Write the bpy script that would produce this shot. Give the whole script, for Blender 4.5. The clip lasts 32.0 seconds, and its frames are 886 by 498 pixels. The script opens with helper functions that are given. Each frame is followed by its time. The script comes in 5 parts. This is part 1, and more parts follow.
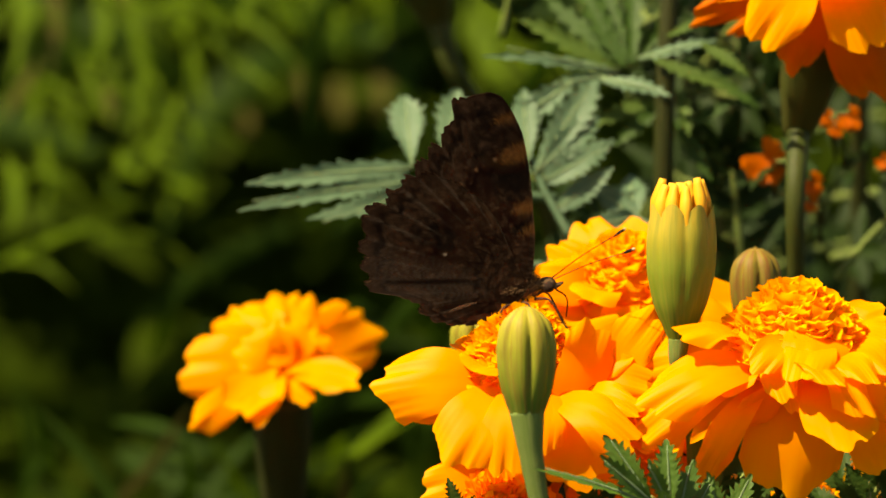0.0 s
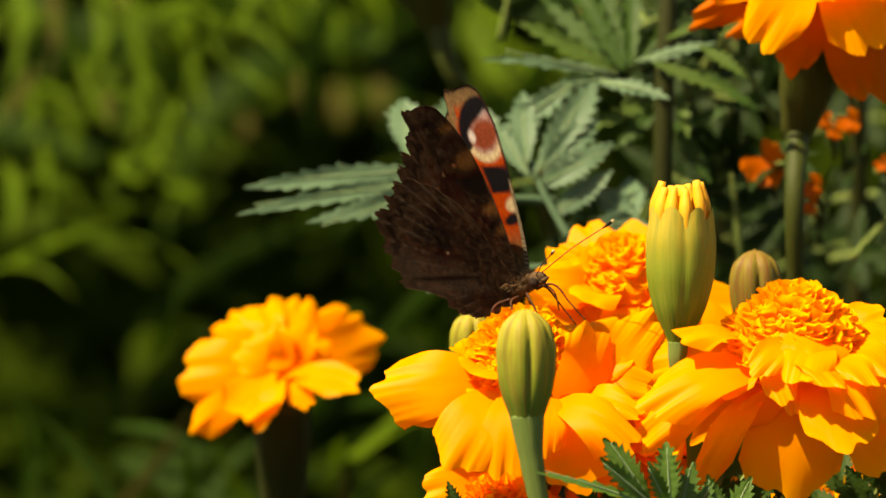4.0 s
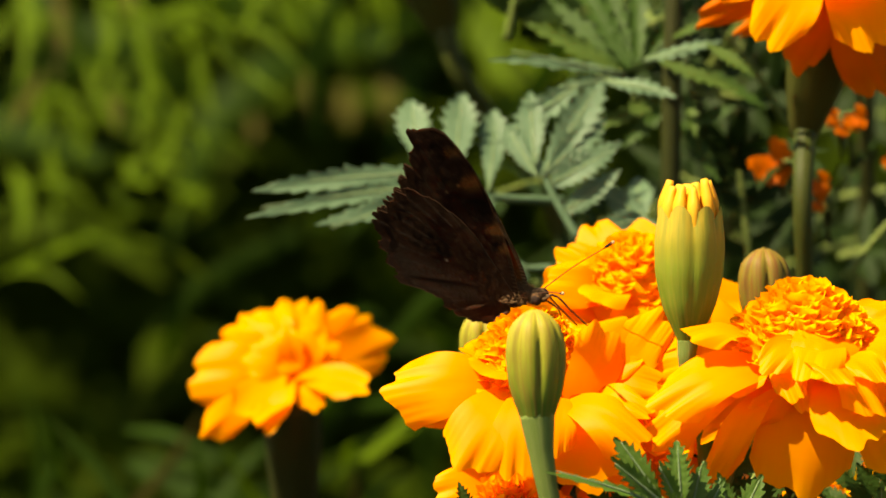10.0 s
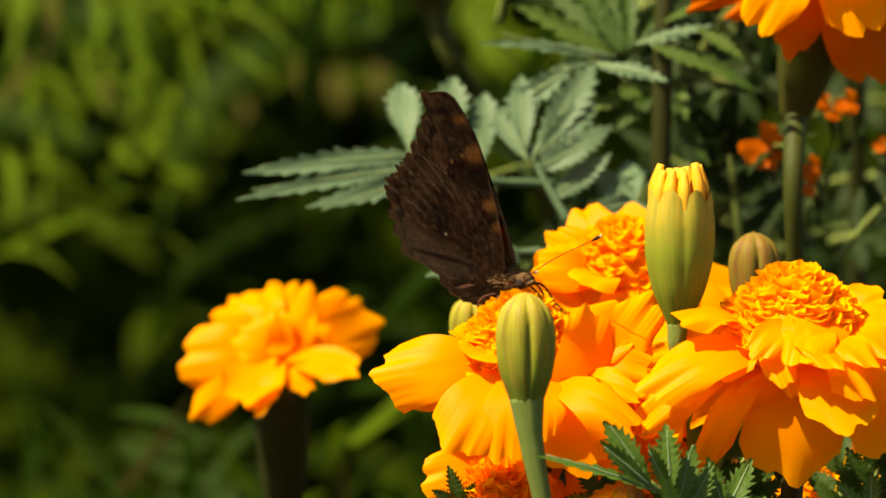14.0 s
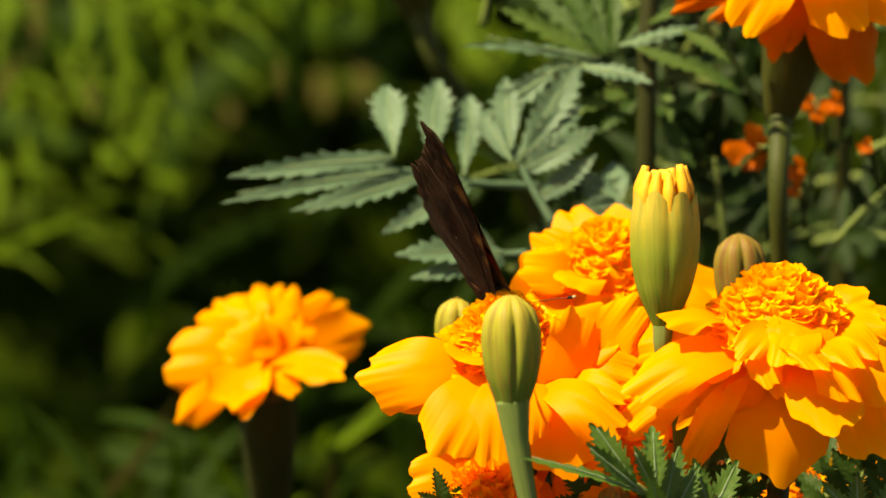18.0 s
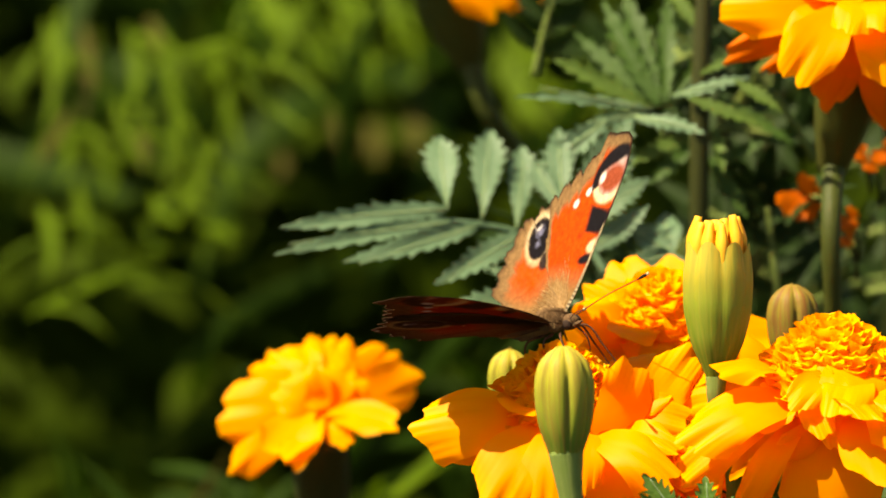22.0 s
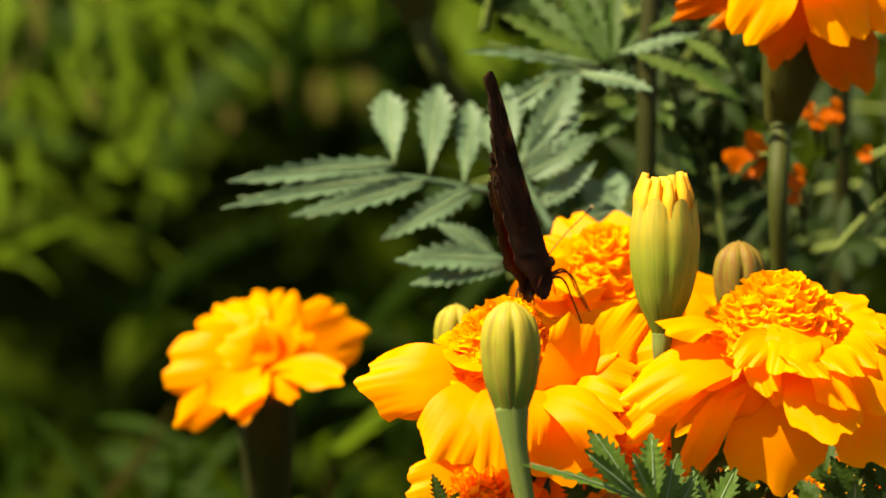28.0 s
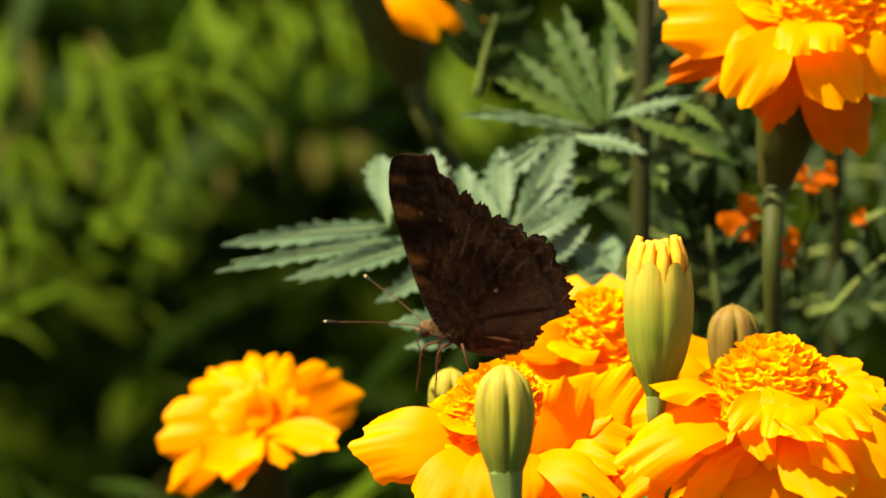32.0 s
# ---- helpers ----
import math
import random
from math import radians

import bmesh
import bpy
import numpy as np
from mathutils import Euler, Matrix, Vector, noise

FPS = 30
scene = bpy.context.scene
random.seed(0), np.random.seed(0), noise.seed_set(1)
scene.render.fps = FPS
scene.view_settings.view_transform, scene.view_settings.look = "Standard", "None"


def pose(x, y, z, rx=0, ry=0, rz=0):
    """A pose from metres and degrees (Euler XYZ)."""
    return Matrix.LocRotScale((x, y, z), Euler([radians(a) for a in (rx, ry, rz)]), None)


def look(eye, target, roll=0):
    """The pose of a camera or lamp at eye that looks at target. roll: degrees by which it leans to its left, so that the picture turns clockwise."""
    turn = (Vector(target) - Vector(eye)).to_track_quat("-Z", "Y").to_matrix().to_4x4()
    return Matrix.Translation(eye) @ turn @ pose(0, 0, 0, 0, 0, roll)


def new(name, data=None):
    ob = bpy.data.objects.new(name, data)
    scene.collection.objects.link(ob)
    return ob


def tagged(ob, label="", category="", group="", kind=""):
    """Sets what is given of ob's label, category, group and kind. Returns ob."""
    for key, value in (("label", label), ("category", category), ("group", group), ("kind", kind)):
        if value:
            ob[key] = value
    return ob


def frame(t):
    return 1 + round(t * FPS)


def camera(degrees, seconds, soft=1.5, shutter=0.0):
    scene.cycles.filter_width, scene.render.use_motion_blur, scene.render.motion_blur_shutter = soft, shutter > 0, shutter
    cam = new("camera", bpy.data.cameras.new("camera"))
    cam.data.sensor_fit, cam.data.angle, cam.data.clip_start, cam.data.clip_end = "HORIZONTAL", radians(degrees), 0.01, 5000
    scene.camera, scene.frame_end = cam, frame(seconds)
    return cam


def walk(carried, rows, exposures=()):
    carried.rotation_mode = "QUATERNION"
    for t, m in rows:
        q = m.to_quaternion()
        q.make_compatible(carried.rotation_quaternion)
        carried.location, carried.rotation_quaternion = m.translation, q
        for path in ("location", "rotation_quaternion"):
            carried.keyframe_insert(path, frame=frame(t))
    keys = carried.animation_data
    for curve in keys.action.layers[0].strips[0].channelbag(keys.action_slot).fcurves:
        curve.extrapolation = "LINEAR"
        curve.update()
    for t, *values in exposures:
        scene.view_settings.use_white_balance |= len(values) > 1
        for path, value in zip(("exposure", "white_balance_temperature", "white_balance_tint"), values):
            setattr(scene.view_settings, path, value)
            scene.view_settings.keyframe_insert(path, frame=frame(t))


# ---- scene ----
cam = camera(3.87, 32.0, soft=1.7)
cam.data.dof.use_dof = True
cam.data.dof.focus_distance = 1.995
cam.data.dof.aperture_fstop = 21.0

# The bed: a point on the resting flower, the line of sight to it (15 degrees downhill), and the two axes across that line.
HEART = Vector((0.0, 0.0, 0.34))
SIGHT = Vector((0.0, math.cos(radians(15)), -math.sin(radians(15))))
ACROSS = Vector((1.0, 0.0, 0.0))
RISE = Vector((0.0, math.sin(radians(15)), math.cos(radians(15))))
FAR = 2000.0


def at(a, b, d=0.0):
    """A point of the bed, in mm: a along the bed, b up its slope, d behind the resting flower."""
    k = 1.0 + d / FAR
    return HEART + (ACROSS * (a * k) + RISE * (b * k) + SIGHT * d) / 1000.0


def gaze(a, b, roll, back):
    """The camera's pose as it looks at the point (a, b) of the bed from back mm behind its stand."""
    eye = HEART - SIGHT * (FAR + back) / 1000.0
    return look(eye, HEART + (ACROSS * a + RISE * b) / 1000.0, roll)


# seconds, the point looked at (mm), the roll (degrees), the step back (mm)
WALK = [
    (0, -0.00, 0.00, 0.00, 0.0),
    (0.5, -0.49, 1.60, -0.15, 0.0),
    (1, -2.09, 3.17, -0.14, 0.0),
    (1.5, -3.00, 1.12, -0.23, 0.0),
    (2, -2.33, -2.43, -0.16, 0.0),
    (2.5, -3.37, -3.90, -0.18, 0.0),
    (3, 0.06, -3.10, -0.07, 0.0),
    (3.5, -0.88, 0.52, -0.13, 0.0),
    (5.5, 2.32, -0.74, -0.23, 0.0),
    (6, 3.01, -2.93, -0.14, 0.0),
    (6.5, 4.56, 0.82, -0.34, 0.0),
    (7, 2.20, 4.88, -0.30, 0.0),
    (7.5, 1.80, 2.28, -0.25, 0.0),
    (8, 0.37, 1.88, -0.40, 0.0),
    (8.5, 0.92, 2.53, -0.42, 0.0),
    (9, -2.59, 2.93, -0.45, 0.0),
    (9.5, -1.07, 0.70, -0.50, 0.0),
    (10, -1.23, 0.67, -0.74, 0.0),
    (10.5, -4.83, 0.39, -0.89, 0.0),
    (11, -5.12, -1.64, -0.83, 0.0),
    (11.5, -1.76, -1.73, -0.77, 0.0),
    (12, -2.29, 0.27, -0.70, 0.0),
    (12.5, 1.53, -1.64, -0.61, 0.0),
    (13, -2.15, -4.27, -0.44, 0.0),
    (13.5, -3.54, -3.13, -0.44, 0.0),
    (14, 0.23, -1.94, -0.49, 0.0),
    (14.5, 1.78, -4.61, -0.30, 0.0),
    (16.5, 5.25, 2.48, -0.87, 0.0),
    (17, 2.34, 3.26, -0.76, 0.0),
    (17.5, 0.61, 2.78, -0.75, 0.0),
    (18, 2.49, -1.58, -0.70, 0.0),
    (18.5, 0.36, -4.13, -0.79, 0.0),
    (19, 0.43, -7.42, -1.01, 0.0),
    (19.5, -4.31, -9.20, -0.81, 0.0),
    (20, -3.46, -5.68, -0.96, 0.0),
    (20.5, -2.49, -3.60, -0.88, 0.0),
    (21, -2.37, 1.57, -0.78, 0.0),
    (21.5, -1.28, 5.12, -0.73, 0.0),
    (22, -5.47, 6.30, -0.87, 0.0),
    (22.5, -2.90, 6.90, -0.89, 0.0),
    (23, -2.62, 10.04, -0.68, 0.0),
    (23.5, -0.83, 8.32, -0.68, 0.0),
    (24, 0.60, 7.22, -0.64, 0.0),
    (24.5, 0.81, 8.10, -0.76, 0.0),
    (25, 0.22, 8.69, -0.69, 0.0),
    (25.5, 1.40, 5.55, -0.66, 0.0),
    (27.5, 1.47, 1.13, -0.46, 0.0),
    (28, 2.56, -0.66, -0.40, 0.0),
    (28.5, 4.70, -2.55, -0.70, 0.0),
    (29, 3.52, 4.61, -0.81, 0.0),
    (29.5, 3.78, 5.73, -0.55, 0.0),
    (30, 3.47, 6.86, -0.62, 0.0),
    (30.5, 1.66, 6.68, -0.43, 0.0),
    (31, 3.82, 7.45, -0.53, 0.0),
    (31.5, 2.74, 9.88, -0.48, 0.0),
    (32, 3.54, 9.04, -0.47, 0.0),
]
walk(cam, [(t, gaze(a, b, r, k)) for t, a, b, r, k in WALK],
     exposures=[(0.0, 1.38, 9400, 10), (1.0, 1.48, 9300, 10), (2.0, 1.50, 9300, 10), (3.0, 1.38, 9400, 10), (6.0, 1.38, 9400, 10),
                (7.0, 1.46, 9300, 10), (9.0, 1.48, 9300, 10), (12.0, 1.50, 9300, 10), (13.0, 1.36, 9400, 10), (14.0, 1.40, 9400, 10),
                (18.0, 1.46, 9300, 10), (19.0, 1.36, 9400, 10), (20.0, 1.37, 9400, 10), (22.0, 1.68, 8900, 10), (23.0, 1.80, 8700, 10),
                (24.0, 2.04, 8600, 10), (25.0, 1.92, 8700, 10), (27.5, 1.68, 9100, 10), (28.0, 1.64, 9200, 10), (29.0, 1.38, 9400, 10),
                (30.0, 1.46, 9300, 10), (31.0, 1.62, 9100, 10), (32.0, 1.72, 8800, 10)])

# ---------------------------------------------------------------- light
SUN = Vector((-0.46, -0.10, 0.87)).normalized()
world = bpy.data.worlds.new("sky")
world.use_nodes = True
scene.world = world
sky = world.node_tree.nodes.new("ShaderNodeTexSky")
sky.sky_type = "NISHITA"
sky.sun_disc = False
sky.sun_elevation = math.asin(SUN.z)
sky.sun_rotation = math.atan2(SUN.x, SUN.y)
ground_light = world.node_tree.nodes["Background"]
ground_light.inputs["Strength"].default_value = 0.070
world.node_tree.links.new(sky.outputs[0], ground_light.inputs["Color"])
sun_data = bpy.data.lights.new("sun", "SUN")
sun_data.energy, sun_data.angle, sun_data.color = 5.0, radians(0.5), (1.0, 0.95, 0.85)
sun = new("sun", sun_data)
sun.matrix_world = look(SUN * 8.0, (0, 0, 0))


# ---------------------------------------------------------------- materials
def material(name, rough=0.6, gloss=0.3):
    m = bpy.data.materials.new(name)
    m.use_nodes = True
    n, l = m.node_tree.nodes, m.node_tree.links
    b = n["Principled BSDF"]
    b.inputs["Roughness"].default_value = rough
    b.inputs["Specular IOR Level"].default_value = gloss
    return m, n, l, b


def ramp(n, l, source, stops):
    r = n.new("ShaderNodeValToRGB")
    e = r.color_ramp.elements
    while len(e) < len(stops):
        e.new(0.5)
    for el, (p, c) in zip(e, stops):
        el.position, el.color = p, (*c, 1)
    l.new(source, r.inputs[0])
    return r.outputs[0]


def noise_tex(n, l, vector, scale, detail=3.0):
    t = n.new("ShaderNodeTexNoise")
    t.inputs["Scale"].default_value, t.inputs["Detail"].default_value = scale, detail
    if vector is not None:
        l.new(vector, t.inputs["Vector"])
    return t.outputs["Fac"]


def mixed(n, l, fac, a, b, mode="MIX"):
    m = n.new("ShaderNodeMix")
    m.data_type, m.blend_type = "RGBA", mode
    for value, socket in ((fac, m.inputs[0]), (a, m.inputs[6]), (b, m.inputs[7])):
        if isinstance(value, (int, float)):
            socket.default_value = value
        elif isinstance(value, tuple):
            socket.default_value = (*value, 1)
        else:
            l.new(value, socket)
    return m.outputs[2]


def bump(n, l, b, height, strength, distance=0.0002):
    k = n.new("ShaderNodeBump")
    k.inputs["Strength"].default_value, k.inputs["Distance"].default_value = strength, distance
    l.new(height, k.inputs["Height"])
    l.new(k.outputs[0], b.inputs["Normal"])
    return k.outputs[0]


def thin(m, n, l, b, colour, share):
    """Lets light through a thin sheet: a share of it is scattered to the far side."""
    t = n.new("ShaderNodeBsdfTranslucent")
    mix = n.new("ShaderNodeMixShader")
    mix.inputs[0].default_value = share
    if isinstance(colour, tuple):
        t.inputs["Color"].default_value = (*colour, 1)
    else:
        l.new(colour, t.inputs["Color"])
    l.new(b.outputs[0], mix.inputs[1])
    l.new(t.outputs[0], mix.inputs[2])
    l.new(mix.outputs[0], n["Material Output"].inputs["Surface"])


def scaled_uv(n, l, x, y):
    c = n.new("ShaderNodeTexCoord")
    k = n.new("ShaderNodeMapping")
    k.inputs["Scale"].default_value = (x, y, 1)
    l.new(c.outputs["UV"], k.inputs["Vector"])
    return k.outputs[0]


def petal_material(name, base, edge, deep, share=0.38):
    """base to edge along the petal, deep in its veins."""
    m, n, l, b = material(name, 0.55, 0.18)
    uv = n.new("ShaderNodeTexCoord")
    split = n.new("ShaderNodeSeparateXYZ")
    l.new(uv.outputs["UV"], split.inputs[0])
    along = ramp(n, l, split.outputs[0], [(0.0, deep), (0.35, base), (0.8, base), (1.0, edge)])
    veins = noise_tex(n, l, scaled_uv(n, l, 1.5, 26), 1.0, 2.0)
    patches = noise_tex(n, l, uv.outputs["Object"], 260.0, 3.0)
    info = n.new("ShaderNodeObjectInfo")
    c1 = mixed(n, l, ramp(n, l, veins, [(0.35, (0, 0, 0)), (0.75, (0.22, 0.22, 0.22))]), along, deep)
    c2 = mixed(n, l, ramp(n, l, patches, [(0.4, (0, 0, 0)), (0.8, (0.35, 0.35, 0.35))]), c1, edge)
    c3 = mixed(n, l, ramp(n, l, info.outputs["Random"], [(0.0, (0, 0, 0)), (1.0, (0.25, 0.25, 0.25))]), c2, deep)
    l.new(mixed(n, l, 0.25, c3, edge), b.inputs["Base Color"])
    bump(n, l, b, veins, 0.025, 0.0003)
    thin(m, n, l, b, c3, share)
    return m


def leaf_material(name, dark, light, pale, share=0.25, rough=0.5, gloss=0.45):
    m, n, l, b = material(name, rough, gloss)
    tc = n.new("ShaderNodeTexCoord")
    info = n.new("ShaderNodeObjectInfo")
    geo = n.new("ShaderNodeNewGeometry")
    veins = noise_tex(n, l, scaled_uv(n, l, 9, 5), 1.2, 2.0)
    patches = noise_tex(n, l, tc.outputs["Object"], 180.0, 4.0)
    c1 = mixed(n, l, ramp(n, l, patches, [(0.3, (0, 0, 0)), (0.75, (1, 1, 1))]), dark, light)
    c2 = mixed(n, l, ramp(n, l, veins, [(0.5, (0, 0, 0)), (0.8, (0.6, 0.6, 0.6))]), c1, pale)
    c3 = mixed(n, l, ramp(n, l, info.outputs["Random"], [(0.0, (0, 0, 0)), (1.0, (0.4, 0.4, 0.4))]), c2, dark)
    c4 = mixed(n, l, ramp(n, l, geo.outputs["Random Per Island"], [(0.0, (0, 0, 0)), (1.0, (0.7, 0.7, 0.7))]), c3, light)
    l.new(c4, b.inputs["Base Color"])
    bump(n, l, b, veins, 0.4, 0.0004)
    thin(m, n, l, b, c4, share)
    return m


def blend_of(c, d):
    return tuple((p + q) / 2 for p, q in zip(c, d))


def skin_material(name, low, high, streak, rough=0.45, middle=None):
    """Calyx or stem: streaks along it, a change of colour from bottom to top."""
    m, n, l, b = material(name, rough + 0.12, 0.12)
    tc = n.new("ShaderNodeTexCoord")
    split = n.new("ShaderNodeSeparateXYZ")
    l.new(tc.outputs["UV"], split.inputs[0])
    c1 = ramp(n, l, split.outputs[0], [(0.05, low), (0.55, middle or blend_of(low, high)), (0.92, high)])
    lines = noise_tex(n, l, scaled_uv(n, l, 2.0, 40), 1.0, 3.0)
    spots = noise_tex(n, l, tc.outputs["Object"], 700.0, 4.0)
    c2 = mixed(n, l, ramp(n, l, lines, [(0.42, (0, 0, 0)), (0.66, (0.75, 0.75, 0.75))]), c1, streak)
    c3 = mixed(n, l, ramp(n, l, spots, [(0.55, (0, 0, 0)), (0.8, (0.3, 0.3, 0.3))]), c2, streak)
    l.new(c3, b.inputs["Base Color"])
    b.inputs["Subsurface Weight"].default_value = 0.15
    b.inputs["Subsurface Radius"].default_value = (0.0008, 0.001, 0.0003)
    bump(n, l, b, lines, 0.35, 0.0003)
    return m


ORANGE = petal_material("petal_orange", (0.95, 0.300, 0.002), (0.95, 0.38, 0.004), (0.92, 0.215, 0.001), 0.50)
# deep orange of the small blooms; on hanging petals it paints in shade
DEEP_SHADE = petal_material("petal_deep_orange_shade", (0.52, 0.092, 0.001), (0.60, 0.14, 0.002), (0.40, 0.055, 0.001))
FLORET = petal_material("floret_orange", (0.96, 0.44, 0.008), (0.97, 0.49, 0.012), (0.95, 0.39, 0.006), 0.58)
YELLOW = petal_material("petal_yellow", (0.76, 0.38, 0.026), (0.80, 0.45, 0.05), (0.66, 0.28, 0.014), 0.3)
CALYX = skin_material("calyx_green", (0.062, 0.115, 0.012), (0.27, 0.235, 0.026), (0.165, 0.105, 0.020), middle=(0.185, 0.195, 0.018))
CALYX_GOLD = skin_material("calyx_golden_green", (0.06, 0.125, 0.012), (0.34, 0.245, 0.030), (0.165, 0.175, 0.024), middle=(0.138, 0.172, 0.017))
CALYX_RED = skin_material("calyx_reddish", (0.085, 0.085, 0.011), (0.15, 0.115, 0.016), (0.13, 0.035, 0.014))
STEM = skin_material("stem_green", (0.085, 0.128, 0.027), (0.115, 0.155, 0.038), (0.14, 0.17, 0.05))
# stem green darkened: the shade under blooms and leaves is put into it
STEM_SHADED = skin_material("stem_shaded_green", (0.014, 0.022, 0.003), (0.020, 0.021, 0.004), (0.024, 0.026, 0.005))
# olive stems, their depth partly the shade below the bloom
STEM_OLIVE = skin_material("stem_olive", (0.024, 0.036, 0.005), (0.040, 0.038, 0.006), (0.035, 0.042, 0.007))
LEAF = leaf_material("marigold_leaf", (0.0161, 0.0425, 0.0051), (0.0331, 0.0765, 0.0102), (0.0595, 0.1037, 0.0213), 0.28, 0.55, 0.16)
FRESH = leaf_material("marigold_leaf_fresh", (0.034, 0.080, 0.010), (0.066, 0.138, 0.019), (0.115, 0.185, 0.042), 0.28, 0.5, 0.2)
SILVER = leaf_material("marigold_leaf_pale", (0.054, 0.106, 0.054), (0.090, 0.156, 0.084), (0.150, 0.205, 0.132), 0.25, 0.5, 0.15)
LUSH = leaf_material("weed_leaf", (0.018, 0.045, 0.0009), (0.066, 0.116, 0.0036), (0.170, 0.206, 0.027), 0.4, 0.6, 0.06)
LEAF_LIGHT = leaf_material("marigold_leaf_light", (0.032, 0.066, 0.010), (0.062, 0.108, 0.020), (0.105, 0.150, 0.045), 0.3, 0.55, 0.10)
# the marigold leaf again, darker: the thicket's shade is in this colour
LEAF_SHADED = leaf_material("marigold_leaf_shaded", (0.0064, 0.0168, 0.0024), (0.0128, 0.0296, 0.0040), (0.0224, 0.0408, 0.0072), 0.25, 0.6, 0.10)
GRASS = leaf_material("grass_blade", (0.0055, 0.0175, 0.0004), (0.0140, 0.0360, 0.0010), (0.0360, 0.0600, 0.0040), 0.35, 0.6, 0.06)
# leaves darker than real foliage: the deep shade between plants is painted in
SHADE = leaf_material("undergrowth_leaf_shaded", (0.0135, 0.0260, 0.0009), (0.0240, 0.0430, 0.0018), (0.0500, 0.0470, 0.0050), 0.25, 0.7, 0.03)
DRY = leaf_material("dry_blade", (0.030, 0.030, 0.005), (0.048, 0.043, 0.009), (0.070, 0.058, 0.015), 0.2, 0.7, 0.05)


def soil_material():
    m, n, l, b = material("soil", 0.95, 0.1)
    tc = n.new("ShaderNodeTexCoord")
    f = noise_tex(n, l, tc.outputs["Object"], 45.0, 8.0)
    g = noise_tex(n, l, tc.outputs["Object"], 3.0, 3.0)
    c = ramp(n, l, f, [(0.3, (0.010, 0.007, 0.004)), (0.7, (0.035, 0.024, 0.014))])
    c = mixed(n, l, ramp(n, l, g, [(0.4, (0, 0, 0)), (0.7, (0.6, 0.6, 0.6))]), c, (0.022, 0.040, 0.009))
    l.new(c, b.inputs["Base Color"])
    bump(n, l, b, f, 0.8, 0.01)
    return m


SOIL = soil_material()


def scales_material():
    m, n, l, b = material("wing_scales", 0.95, 0.02)
    a = n.new("ShaderNodeAttribute")
    a.attribute_name = "scales"
    tc = n.new("ShaderNodeTexCoord")
    grain = noise_tex(n, l, tc.outputs["Object"], 5200.0, 2.0)
    mottle = noise_tex(n, l, tc.outputs["Object"], 1500.0, 3.0)
    c = mixed(n, l, 0.55, a.outputs["Color"], ramp(n, l, grain, [(0.3, (0.4, 0.4, 0.4)), (0.7, (1, 1, 1))]), "MULTIPLY")
    c = mixed(n, l, 0.5, c, ramp(n, l, mottle, [(0.35, (0.45, 0.42, 0.40)), (0.65, (1, 1, 1))]), "MULTIPLY")
    l.new(c, b.inputs["Base Color"])
    bump(n, l, b, grain, 0.35, 0.0001)
    through_wing = n.new("ShaderNodeAttribute")
    through_wing.attribute_name = "glow"
    thin(m, n, l, b, through_wing.outputs["Color"], 0.26)
    return m


def fur_material(name, low, high):
    m, n, l, b = material(name, 0.85, 0.15)
    tc = n.new("ShaderNodeTexCoord")
    f = noise_tex(n, l, tc.outputs["Object"], 2500.0, 4.0)
    l.new(ramp(n, l, f, [(0.3, low), (0.7, high)]), b.inputs["Base Color"])
    bump(n, l, b, f, 1.0, 0.0003)
    return m


SCALES = scales_material()
FUR = fur_material("body_fur", (0.035, 0.019, 0.009), (0.12, 0.066, 0.028))
SADDLE = fur_material("thorax_fur", (0.07, 0.038, 0.017), (0.20, 0.115, 0.05))
TAWNY = fur_material("wing_hair", (0.20, 0.115, 0.045), (0.36, 0.22, 0.10))
BELLY = fur_material("abdomen_fur", (0.030, 0.015, 0.008), (0.095, 0.048, 0.021))
HORN = fur_material("leg_horn", (0.03, 0.012, 0.006), (0.10, 0.04, 0.018))
CLUB = fur_material("antenna_club", (0.006, 0.005, 0.004), (0.02, 0.015, 0.010))
TIP = fur_material("antenna_tip", (0.30, 0.22, 0.10), (0.45, 0.35, 0.18))
EYE = fur_material("compound_eye", (0.012, 0.007, 0.005), (0.03, 0.015, 0.008))


# ---------------------------------------------------------------- building blocks
def origin_of(ob):
    p = Vector((0, 0, 0))
    while ob is not None:
        p, ob = p + ob.location, ob.parent
    return p


def part(name, shape, mat, parent=None, label="", smooth=True):
    """One mesh object from (points, faces, uvs) given in the world; parent: its thing or part."""
    pts, faces, uvs = shape
    o = origin_of(parent)
    me = bpy.data.meshes.new(name)
    me.from_pydata([tuple(Vector(p) - o) for p in pts], [], faces)
    if uvs is not None:
        layer = me.uv_layers.new(name="UVMap")
        idx = np.empty(len(me.loops), dtype=np.int32)
        me.loops.foreach_get("vertex_index", idx)
        layer.data.foreach_set("uv", np.asarray(uvs, dtype=np.float32)[idx].ravel())
    if smooth:
        me.polygons.foreach_set("use_smooth", [True] * len(me.polygons))
    me.materials.append(mat)
    ob = new(name, me)
    if parent is not None:
        ob.parent = parent
    if label:
        ob["label"] = label
    return ob


def thing(name, base, label, category, group="", kind=""):
    ob = new(name)
    ob.location = base
    return tagged(ob, label, category, group, kind)


def grid_faces(nu, nv, start=0, wrap=False):
    out = []
    for i in range(nu - 1):
        for j in range(nv if wrap else nv - 1):
            k = (j + 1) % nv
            out.append((start + i * nv + j, start + i * nv + k, start + (i + 1) * nv + k, start + (i + 1) * nv + j))
    return out


def joined(shapes):
    pts, faces, uvs = [], [], []
    for p, f, u in shapes:
        k = len(pts)
        pts += p
        faces += [tuple(i + k for i in q) for q in f]
        uvs += u
    return pts, faces, uvs


